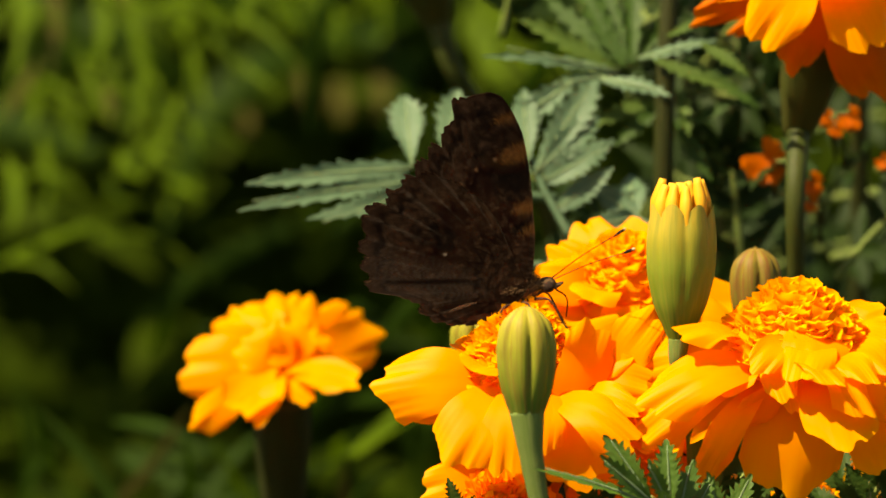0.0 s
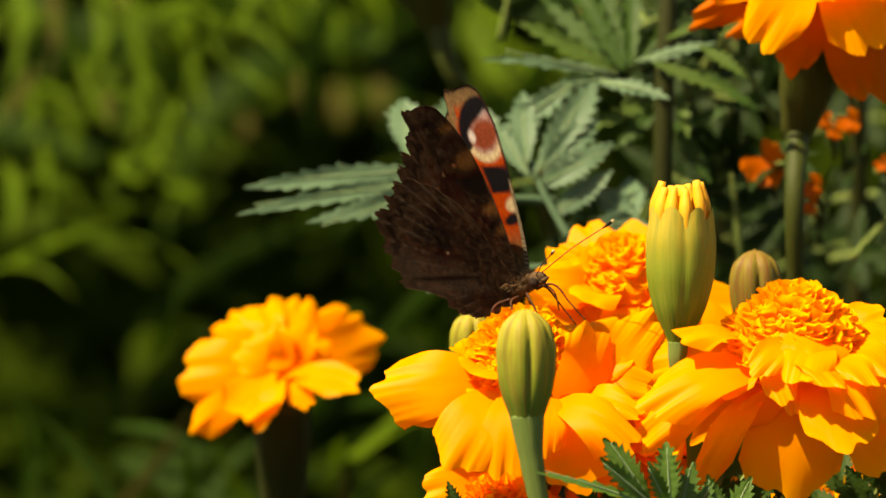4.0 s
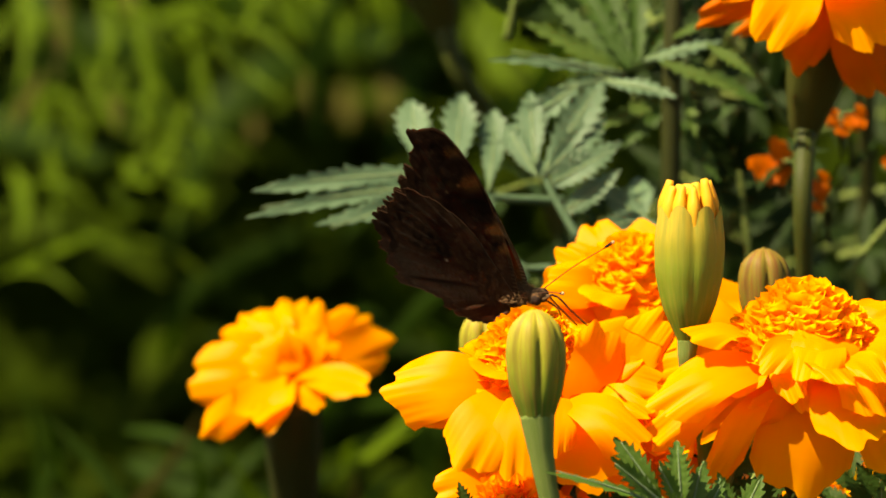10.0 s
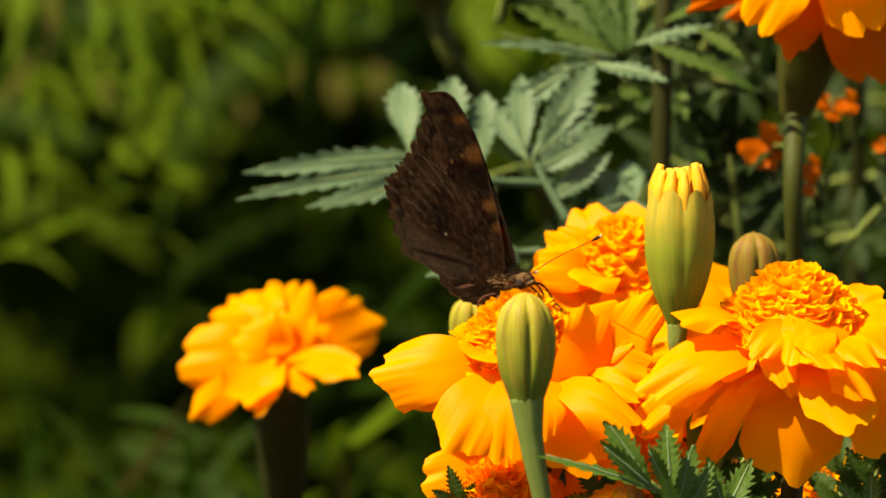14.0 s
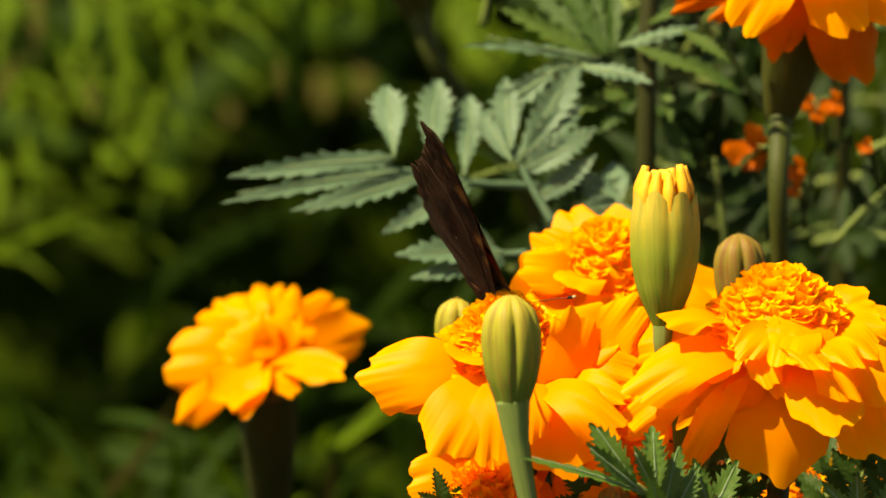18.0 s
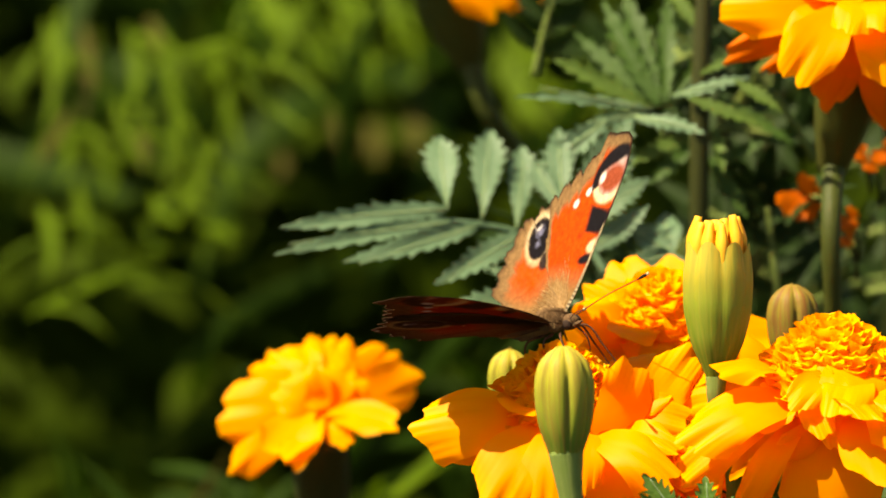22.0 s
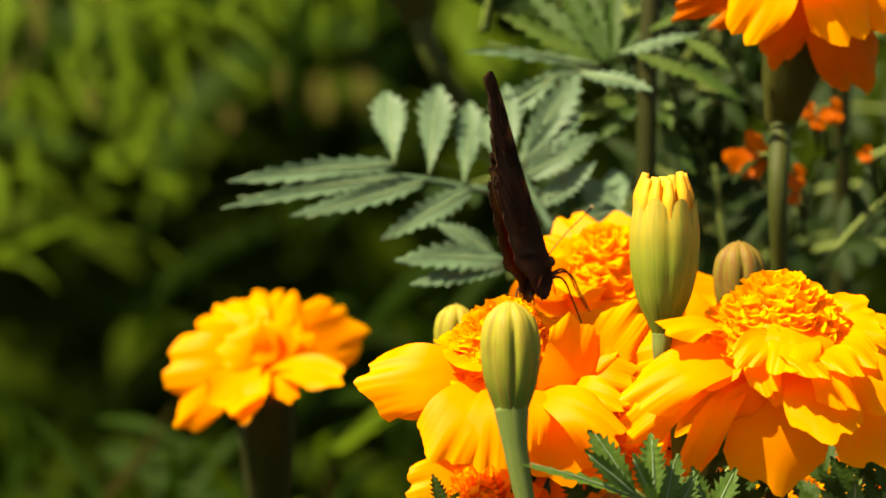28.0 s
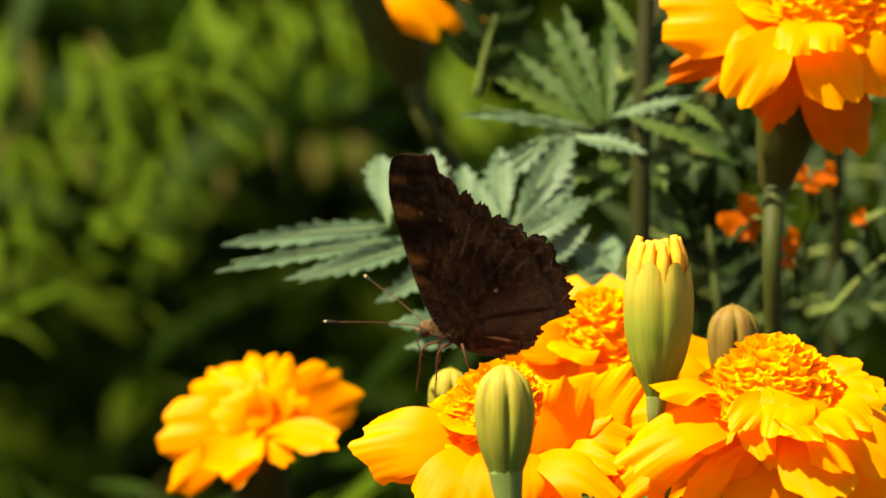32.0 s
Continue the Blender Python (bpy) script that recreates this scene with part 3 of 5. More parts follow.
# the flower that stands apart
H = at(-24.5, -18.0, 100)
marigold("orange marigold standing apart on its own stem", H, UP + NEAR * 0.20, (4.5, 3.2, 4.0), [], 0, [at(-20.0, -53.4, 104), at(-19.7, -74.1, 108), earth(at(-19.7, -117.2, 118))], seed=17, count=20, mat=ORANGE, cup_r=0.0044, cup_len=0.030, broad=[
    (at(-25.8, -18.4, 96), at(-39.8, -19.9, 94), 12.9, UP * 0.45 + NEAR, 0.12, -0.08, 0.01),
    (at(-29.6, -20.6, 94), at(-37.7, -27.8, 92), 6.0, UP * 0.5 + NEAR, 0.10, -0.05, 0.05),
    (at(-25.9, -18.4, 93), at(-31.0, -26.8, 86), 9.7, UP * 1.0 + NEAR * 0.6, -0.22, 0.10, 0.04),
    (at(-25.2, -18.4, 91), at(-27.8, -27.8, 85), 6.4, UP * 0.7 + NEAR * 0.9 + ACROSS * -0.3, -0.12, 0.12, 0.05),
    (at(-24.3, -18.9, 92), at(-20.5, -24.2, 88), 4.7, UP * 0.8 + NEAR + ACROSS * 0.2, -0.08, 0.1, 0.06),
    (at(-23.4, -18.4, 93), at(-12.4, -21.8, 88), 7.9, UP + NEAR * 0.55, -0.15, 0.08, 0.06),
    (at(-21.9, -17.2, 98), at(-9.1, -13.4, 100), 9.0, UP * 0.2 + NEAR, 0.05, 0.06, 0.04),
    (at(-21.9, -17.2, 101), at(-17.6, -8.7, 108), 8.1, NEAR + UP * 0.12, 0.04, 0.08, 0.06),
    (at(-21.0, -17.2, 102), at(-12.8, -9.2, 108), 8.6, NEAR + UP * 0.12, 0.04, 0.06, 0.06),
    (at(-24.0, -17.6, 98), at(-21.2, -6.5, 106), 6.9, NEAR + UP * 0.12, 0.04, 0.10, 0.05),
    (at(-24.6, -17.6, 97), at(-25.7, -6.8, 104), 9.4, NEAR + UP * 0.12 + ACROSS * 0.2, 0.04, 0.08, 0.03),
    (at(-25.3, -17.8, 97), at(-30.0, -8.2, 104), 9.9, NEAR + UP * 0.12, 0.05, 0.08, 0.03),
    (at(-25.5, -18.0, 96), at(-33.4, -9.9, 102), 9.4, NEAR + UP * 0.125, 0.05, 0.05, 0.03),
    (at(-25.7, -18.2, 96), at(-36.4, -12.8, 100), 9.4, NEAR + UP * 0.15, 0.06, 0.02, 0.03),
    (at(-23.8, -18.0, 93), at(-22.8, -10.9, 94), 8.3, NEAR + UP * 0.15 + ACROSS * 0.2, 0.05, 0.15, 0.05),
    (at(-24.8, -18.0, 93), at(-27.8, -12.0, 94), 9.0, NEAR + UP * 0.15, 0.05, 0.15, 0.05),
    (at(-25.3, -18.2, 93), at(-31.5, -14.6, 93), 6.6, NEAR + UP * 0.7, 0.05, 0.10, 0.05),
    (at(-23.2, -17.8, 94), at(-17.6, -13.4, 96), 6.2, NEAR + UP * 0.7, 0.05, 0.12, 0.05),
    (at(-24.5, -17.8, 91), at(-25.3, -14.2, 88), 4.8, NEAR + UP * 0.7, 0.05, 0.20, 0.12),
])

# the flower at the upper end of the bed
H = at(60.0, 44.7, 50)
marigold("tall orange marigold with yellow-edged lower petals", H, UP + NEAR * 0.20 + ACROSS * 0.19, (12.5, 7.5, 3.4), [
    (at(72.1, 36.3, 44), 12, UP + NEAR, 0.1, 0.0),
    (at(73.8, 44.9, 52), 12, UP + NEAR, 0.1, 0.0),
    (at(47.1, 48.8, 60), 11, UP + NEAR, 0.05, 0.1),
], 6, [at(53.7, 8.3, 56), at(53.8, -3.4, 58), at(53.3, -22.3, 66), earth(at(52.2, -91.3, 90))], seed=23, count=200, cup_len=0.032, cup_r=0.0054, skin=STEM_OLIVE, mid_tilt=(0.2, 1.0), broad=[
    (at(54.1, 43.2, 42), at(37.1, 44.2, 40), 13.0, UP * 0.6 + NEAR, 0.10, -0.08, 0.02),
    (at(54.0, 42.3, 40), at(47.1, 37.7, 34), 6.0, UP + NEAR * 0.7, 0.10, 0.05, 0.08),
    (at(55.8, 41.9, 38), at(48.8, 31.1, 32), 9.6, UP * 0.6 + NEAR, 0.10, 0.08, 0.04),
    # hanging petals: the shade of those above is put into their colour
    (at(57.4, 39.7, 44), at(53.1, 26.6, 46), 7.2, NEAR - UP * 0.1 + ACROSS * 0.2, 0.04, 0.0, 0.03, DEEP_SHADE),
    (at(58.8, 39.7, 46), at(66.5, 22.5, 50), 11.0, NEAR - UP * 0.15 + ACROSS * 0.4, 0.04, -0.05, 0.03, DEEP_SHADE),
    (at(59.1, 41.5, 38), at(65.8, 31.3, 30), 10.2, UP + NEAR * 0.9, 0.12, 0.06, 0.04),
    (at(64.3, 41.5, 42), at(72.9, 32.8, 40), 9.5, UP * 0.8 + NEAR, 0.10, 0.0, 0.06),
    # two more petals with shade put into the colour
    (at(51.4, 41.5, 48), at(37.7, 34.2, 52), 5.0, NEAR - UP * 0.1, 0.05, 0.0, 0.05, DEEP_SHADE),
    (at(53.1, 38.0, 50), at(43.3, 32.7, 54), 2.9, NEAR, 0.05, 0.0, 0.05, DEEP_SHADE),
    (at(59.1, 43.2, 36), at(56.5, 39.0, 28), 6.9, UP + NEAR * 0.7, 0.10, 0.05, 0.10),
    (at(61.7, 43.2, 36), at(61.7, 39.2, 28), 6.9, UP + NEAR * 0.7, 0.10, 0.05, 0.10),
])

# the flower over the upper middle, on a bent stem
H = at(-6.9, 54.0, 140)
marigold("orange marigold on a long bent green stem", H, UP + ACROSS * -0.30, (9, 6.0, 4.0), [
    (at(-12.4, 66.4, 146), 12.0, UP + NEAR, 0.08, 0.0),
], 0, [at(1.6, 27.5, 144), at(5.7, 21.2, 148), at(10.4, 14.9, 154), at(15.2, 8.3, 158), earth(at(23.8, -56.8, 190))], seed=29, count=60, cup_len=0.0230, cup_r=0.0054, skin=STEM_OLIVE, broad=[
    (at(-4.7, 52.7, 134), at(4.1, 42.3, 130), 9.7, NEAR + UP * 0.3, 0.05, -0.05, 0.04),
    (at(-4.2, 53.1, 136), at(11.0, 43.4, 134), 7.8, NEAR + UP * 0.4, 0.06, 0.0, 0.05),
])

# the low flower under the perch
H = at(8.3, -41.7, 0)
marigold("low orange marigold under the larger bloom", H, UP + NEAR * 0.55, (7.6, 6.5, 3.0), [
    (at(-1.6, -45.2, -8), 10, UP + NEAR, 0.1, 0.0),
    (at(8.3, -49.1, -10), 10, UP + NEAR, 0.1, 0.0),
    (at(16.0, -46.5, -6), 10, UP + NEAR, 0.1, 0.0),
], 6, [at(9.1, -69.7, 10), earth(at(9.1, -108.5, 16))], seed=31, count=170, mid_len=0.008, broad=[
    (at(7.0, -36.1, -2), at(-3.1, -36.3, -6), 9.5, UP * 0.7 + NEAR, 0.08, -0.05, 0.05),
    (at(8.7, -37.0, 2), at(5.3, -30.6, 6), 7.8, UP * 0.2 + NEAR + ACROSS * 0.5, 0.05, 0.1, 0.05),
    (at(10.0, -37.8, 2), at(10.4, -30.1, 4), 6.9, UP * 0.2 + NEAR, 0.05, 0.05, 0.05),
    (at(10.9, -39.6, -2), at(14.5, -48.2, -10), 6.0, UP * 0.4 + NEAR, 0.05, 0.05, 0.06),
])

# a hanging petal bloom under the perch, mostly hidden
H = at(22.9, -30.9, 10)
marigold("half hidden orange marigold below the perch", H, UP + NEAR * 0.6, (6.0, 4.0, 3.2), [], 5, [at(23.4, -48.2, 20), earth(at(23.4, -91.3, 24))], seed=37, count=60, group="low marigold flowers", broad=[
    (at(22.6, -33.2, 4), at(25.7, -43.5, -2), 6.0, UP * 0.5 + NEAR, 0.05, -0.05, 0.06),
    (at(23.8, -32.2, 4), at(27.7, -35.3, -4), 5.2, UP * 0.6 + NEAR, 0.05, 0.0, 0.06),
])

# low blooms seen between the leaves
for a, b, d, seed in ((30.6, -29.6, 12, 41), (34.0, -38.0, 18, 43), (64.5, -41.0, 30, 47), (48.5, -50.0, 30, 53)):
    H = at(a, b, d)
    marigold("half hidden orange marigold low between the leaves", H, UP + NEAR * 0.7, (8, 5, 5), [
        (H + Vector((-0.011, -0.004, 0.001)), 9, NEAR + UP, 0.1, 0.0),
        (H + Vector((0.010, -0.005, 0.002)), 9, NEAR + UP, 0.1, 0.0),
        (H + Vector((0.002, -0.006, -0.009)), 9, NEAR + UP * 0.4, 0.1, 0.0),
    ], 8, [H + Vector((0, 0.01, -0.08)), earth(H + Vector((0, 0.02, 0)))], seed=seed, count=40, mid_len=0.010, group="low marigold flowers")

# withered scraps of bloom deep in the plants
for a, b, d, size, seed in ((49.3, 14.1, 84, 5.5, 61), (56.4, 10.4, 84, 3.0, 62), (58.4, 20.3, 90, 2.2, 63), (62.2, 20.3, 90, 3.0, 64), (60.0, 18.4, 90, 1.8, 65), (56.2, 7.2, 86, 2.0, 66), (61.3, 25.8, 88, 1.5, 67), (67.1, 13.7, 86, 2.0, 68)):
    p = at(a, b, d)
    s = size / 1000
    scrap = thing("small_marigold_bloom", p - UP * s, "small deep orange bloom among dark leaves", "flower", "small orange blooms")
    for k, way in enumerate((Vector((-0.5, -0.3, -0.6)), Vector((0.2, -0.3, -0.8)), Vector((0.35, -0.3, 0.5)))):
        part("petal", petal(p, p + way * s, s * (1.1 - 0.15 * k), NEAR + UP * 0.3, 0.1, 0.05, 0.1, 0.15, 0.1, seed * 3 + k, 7, 9), DEEP_SHADE, scrap)
    part("stem", tube([p, p + Vector((0.001, 0.004, -0.003)), p + Vector((0.002, 0.012, -0.010))], [0.0005, 0.0004, 0.0004], 6), STEM_SHADED, scrap)

# buds
bud("green ribbed marigold bud before the perch", at(12.6, -8.8, -30), at(12.8, -25.1, -30), 0.0047, [at(13.4, -30.9, -30), at(15.3, -42.2, -29), at(17.8, -65.4, -26), earth(at(18.6, -108.5, -20))], CALYX, seed=2, stem_r=0.0012)
bud("opening marigold bud with yellow petal tips", at(36.4, 6.8, -6), at(35.9, -14.2, -6), 0.00545, [at(35.8, -17.2, -6), at(38.1, -25.8, 0), at(38.6, -39.6, 8), earth(at(39.3, -108.5, 14))], CALYX_GOLD, open_tip=True, seed=4, stem_r=0.0013)
bud("small reddish green marigold bud", at(47.6, 0.1, 24), at(47.9, -12.8, 24), 0.0042, [at(48.0, -17.2, 24), at(48.4, -30.9, 24), earth(at(48.8, -108.5, 30))], CALYX_RED, seed=6, stem_r=0.0014)
bud("pale green marigold bud behind the perch", at(4.5, -9.2, 34), at(4.0, -18.9, 34), 0.0034, [at(4.0, -24.1, 34), at(4.8, -39.6, 36), earth(at(5.7, -108.5, 40))], CALYX, seed=8, stem_r=0.0012)
bud("small round reddish bud low in the leaves", at(28.1, -38.0, -4), at(27.9, -44.7, -4), 0.0027, [at(27.8, -48.2, -4), at(27.2, -65.4, -4), earth(at(27.2, -108.5, 0))], CALYX_RED, seed=9, stem_r=0.0011)


# ---------------------------------------------------------------- marigold leaves
RIB = skin_material("leaf_rib", (0.10, 0.16, 0.07), (0.12, 0.18, 0.085), (0.15, 0.20, 0.11))


def compound_leaf(label, spine, leaflets, mat, r=0.0006, group="marigold leaves", seed=0, ribs=True):
    """spine: points of the rachis; leaflets: (base, tip, width mm, hint)."""
    leaf = thing("marigold_leaf", spine[0], label, "leaf", group)
    part("rachis", tube(spine, [r * 1.3, r, r * 0.6], 7, 5 * len(spine)), STEM if mat is not SILVER else mat, leaf)
    for k, (b, t, w, hint, *blunt) in enumerate(leaflets):
        one = part("leaflet", leaflet(b, t, w / 1000, hint, 9, bite=0.36 if mat is SILVER else 0.42, seed=seed * 13 + k, blunt=blunt[0] if blunt else 0.8), mat, leaf)
        if ribs:
            axis = (t - b).normalized()
            n = (Vector(hint) - axis * Vector(hint).dot(axis)).normalized()
            spine_of = [b + (t - b) * f - n * (0.10 * (t - b).length * f * f - 0.00005) for f in (0.0, 0.3, 0.6, 0.9)]
            part("midrib", tube(spine_of, [0.00026, 0.00022, 0.00016, 0.00008], 5, 10), RIB, one)
    return leaf


def auto_leaf(label, base, tip, hint, pairs, long, wide, mat, seed=0, group="marigold leaves"):
    """A feathered leaf from base to tip with pairs of toothed leaflets."""
    rnd = random.Random(seed)
    base, tip = Vector(base), Vector(tip)
    t = (tip - base).normalized()
    n = Vector(hint)
    n = (n - t * n.dot(t)).normalized()
    s = t.cross(n)
    sag = Vector((0, 0, -0.06 * (tip - base).length))
    spine = [base, base.lerp(tip, 0.5) - sag, tip]
    items = []
    for k in range(pairs):
        f = 0.25 + 0.68 * k / max(1, pairs - 1)
        foot = base.lerp(tip, f) - sag * (1 - (2 * f - 1) ** 2)
        for side in (-1, 1):
            way = (t * rnd.uniform(0.5, 0.9) + s * side + n * rnd.uniform(-0.1, 0.35)).normalized()
            items.append((foot, foot + way * long * rnd.uniform(0.75, 1.1) * (1 - 0.35 * abs(f - 0.55)), wide * 1000 * rnd.uniform(0.8, 1.15), n + Vector([rnd.uniform(-0.3, 0.3) for _ in range(3)])))
    items.append((tip - t * 0.001, tip + t * long * 0.9, wide * 1000, n))
    return compound_leaf(label, spine, items, mat, seed=seed, group=group, ribs=False)


# the pale leaf that spreads behind the butterfly
compound_leaf("pale grey-green feathered marigold leaf in sunlight", [at(17.3, 7.8, 84), at(8.3, 8.3, 80), at(-0.3, 10.0, 76), at(-6.8, 10.9, 74)], [
    (at(-5.1, 12.3, 74), at(-30.0, 11.1, 68), 4.4, NEAR + UP * 0.5),
    (at(-4.2, 10.3, 74), at(-30.9, 7.7, 64), 3.3, NEAR + UP * 0.5),
    (at(-0.3, 9.7, 75), at(-19.7, 4.1, 64), 4.2, NEAR + UP * 0.5),
    (at(-4.7, 12.2, 74), at(-5.9, 24.2, 82), 6.6, NEAR + UP * 0.1, 1.7),
    (at(0.5, 10.6, 76), at(2.1, 25.1, 84), 6.6, NEAR + UP * 0.1, 1.7),
    (at(5.7, 9.1, 78), at(7.6, 22.5, 86), 5.6, NEAR + UP * 0.1, 1.7),
    (at(6.6, 8.3, 78), at(-5.9, 1.4, 66), 5.0, NEAR + UP * 0.5),
], SILVER, seed=1)
compound_leaf("pale grey-green marigold leaf reaching upward", [at(19.5, 1.8, 70), at(15.2, 9.6, 72), at(12.6, 16.5, 74)], [
    (at(14.3, 12.2, 72), at(23.4, 26.4, 76), 6.5, NEAR + UP * 0.5, 1.3),
    (at(13.9, 11.3, 72), at(23.8, 20.8, 74), 5.5, NEAR + UP * 0.5, 1.3),
    (at(15.6, 10.4, 72), at(26.4, 16.5, 72), 5.5, NEAR + UP * 0.6),
    (at(13.0, 13.0, 72), at(12.2, 25.1, 78), 5.0, NEAR + UP * 0.4, 1.3),
    (at(13.4, 11.3, 72), at(8.3, 19.9, 76), 4.4, NEAR + UP * 0.4, 1.3),
    (at(17.3, 6.1, 72), at(26.4, 12.2, 72), 4.5, NEAR + UP * 0.5),
], SILVER, seed=2)
compound_leaf("pale leaf low behind the perch", [at(15.2, -2.5, 70), at(10.0, -2.5, 68)], [
    (at(11.7, -2.5, 68), at(-4.2, -0.9, 60), 6.2, UP + NEAR),
    (at(11.7, -3.4, 68), at(-2.1, -5.1, 60), 5.0, UP + NEAR),
    (at(10.0, -1.2, 68), at(1.4, 4.0, 66), 4.0, UP + NEAR),
], SILVER, seed=3)
compound_leaf("pale toothed leaf between the blooms", [at(34.1, 1.8, 70), at(29.0, 5.3, 72)], [
    (at(29.4, 4.8, 72), at(22.9, 9.6, 76), 5.5, NEAR + UP * 0.5),
    (at(29.0, 5.3, 72), at(28.5, 12.2, 80), 5.5, NEAR + UP * 0.4),
    (at(29.4, 4.8, 72), at(22.5, 3.5, 66), 4.5, NEAR + UP * 0.5),
], SILVER, seed=4)

# the upright plant behind, with its rosette of leaves
STALK = thing("marigold_plant", earth(at(34.1, -39.6, 95)), "upright marigold stalk with dark green leaves", "plant")
part("stem", tube([earth(at(34.1, -39.6, 95)), at(33.8, -13.7, 90), at(33.6, 9.6, 88), at(34.1, 29.4, 88), at(35.0, 48.4, 90), at(35.4, 60.4, 90)], [0.0020, 0.0017, 0.0016, 0.0016, 0.0013, 0.0010], 10, 30), STEM_SHADED, STALK)
for k, (b, t, w, hint, mat) in enumerate((
    (at(26.8, 27.0, 84), at(6.6, 31.5, 76), 2.6, UP + NEAR * 0.9, SILVER),
    (at(26.4, 27.0, 86), at(12.3, 36.2, 86), 4.1, UP * 0.7 + NEAR, LEAF_LIGHT),
    (at(27.7, 27.8, 88), at(18.6, 44.2, 94), 4.7, NEAR + UP * 0.3, LEAF),
    (at(27.7, 28.3, 88), at(23.2, 47.2, 96), 4.3, NEAR + UP * 0.3, LEAF),
    (at(28.7, 28.3, 88), at(29.6, 45.5, 96), 4.0, NEAR + UP * 0.3, LEAF),
    (at(27.2, 27.7, 90), at(14.7, 39.9, 96), 3.6, NEAR + UP * 0.5, LEAF),
    (at(29.8, 29.0, 84), at(41.0, 31.9, 76), 2.9, UP + NEAR * 0.9, SILVER),
    (at(39.3, 31.5, 78), at(46.6, 27.0, 74), 2.8, UP + NEAR * 0.8, LEAF_LIGHT),
    (at(24.2, 26.0, 80), at(34.2, 24.0, 72), 3.6, UP + NEAR * 0.9, SILVER),
    (at(26.4, 26.5, 84), at(15.6, 25.0, 78), 2.9, UP + NEAR * 0.9, SILVER),
    (at(19.9, 25.5, 80), at(7.7, 17.2, 74), 5.7, UP * 0.7 + NEAR, SILVER),
    (at(30.3, 29.6, 88), at(38.4, 39.9, 92), 3.3, NEAR + UP * 0.5, LEAF),
    (at(34.1, 32.4, 84), at(40.8, 35.7, 80), 2.1, UP + NEAR, LEAF_LIGHT),
    (at(32.0, 29.0, 86), at(44.0, 24.4, 82), 3.1, UP + NEAR, LEAF_LIGHT),
    (at(36.3, 24.0, 90), at(37.5, 17.9, 84), 2.9, NEAR + UP * 0.6, LEAF_LIGHT),
    (at(36.3, 29.0, 92), at(48.2, 21.8, 88), 3.1, UP + NEAR * 0.8, LEAF),
    (at(37.6, 18.8, 94), at(44.0, 23.1, 90), 3.1, UP + NEAR, LEAF),
    (at(35.4, 19.7, 92), at(41.5, 11.0, 88), 3.4, UP * 0.6 + NEAR, LEAF),
    (at(33.7, 22.2, 92), at(25.9, 16.2, 88), 3.4, UP * 0.6 + NEAR, LEAF),
    (at(32.8, 23.1, 92), at(21.6, 18.8, 88), 3.4, UP * 0.7 + NEAR, LEAF_LIGHT),
    (at(34.1, 36.9, 90), at(38.9, 46.4, 94), 3.4, NEAR + UP * 0.4, LEAF),
    (at(33.7, 39.5, 90), at(28.5, 48.1, 94), 3.4, NEAR + UP * 0.4, LEAF_LIGHT),
)):
    one = part("leaflet", leaflet(b, t, w / 1000, hint, 7, bite=0.5, seed=200 + k, blunt=1.0), mat, STALK)
    if mat is SILVER:
        part("midrib", tube([b, b.lerp(t, 0.5), b.lerp(t, 0.85)], [0.0004, 0.0002, 0.0001], 6, 6), RIB, one)

# the fresh leaf in front of the blooms
compound_leaf("fresh green toothed marigold leaf before the blooms", [at(38.0, -49.1, -20), at(35.9, -43.0, -24), at(33.4, -39.4, -27), at(31.6, -37.8, -28)], [
    (at(33.4, -39.6, -27), at(14.5, -31.6, -34), 2.4, UP + NEAR * 0.6),
    (at(31.4, -37.5, -27), at(24.8, -28.2, -28), 4.6, NEAR + UP * 0.5 + ACROSS * -0.3, 1.1),
    (at(31.7, -38.4, -28), at(24.0, -31.8, -32), 3.4, NEAR + UP * 0.3, 1.0),
    (at(34.7, -38.9, -26), at(34.0, -28.9, -26), 4.8, NEAR + UP * 0.4 + ACROSS * -0.2, 1.1),
    (at(34.7, -39.6, -26), at(31.2, -32.5, -30), 3.0, NEAR + UP * 0.4, 1.0),
    (at(35.5, -42.2, -24), at(38.1, -32.0, -24), 4.2, NEAR + UP * 0.4 + ACROSS * 0.2, 1.1),
    (at(36.4, -43.9, -24), at(41.2, -34.9, -22), 4.4, NEAR + UP * 0.4, 1.0),
    (at(35.9, -43.9, -24), at(33.8, -37.2, -30), 3.4, NEAR + UP * 0.4, 1.0),
], FRESH, seed=21)
compound_leaf("fresh green toothed marigold leaf before the blooms", [at(42.8, -52.5, -16), at(42.3, -44.7, -20), at(43.6, -39.6, -20)], [
    (at(42.4, -43.9, -20), at(47.1, -34.1, -18), 4.6, NEAR + UP * 0.4, 1.0),
    (at(42.8, -42.2, -20), at(40.3, -34.1, -22), 3.6, NEAR + UP * 0.4, 1.0),
    (at(42.9, -45.6, -20), at(48.8, -39.6, -20), 4.0, NEAR + UP * 0.6, 1.0),
    (at(42.6, -46.5, -20), at(38.1, -39.4, -24), 3.8, NEAR + UP * 0.6, 1.0),
    (at(42.8, -48.2, -20), at(47.8, -44.6, -22), 3.8, NEAR + UP * 0.6, 1.0),
    (at(42.8, -49.1, -20), at(36.4, -45.4, -24), 3.8, NEAR + UP * 0.6, 1.0),
], FRESH, seed=22)
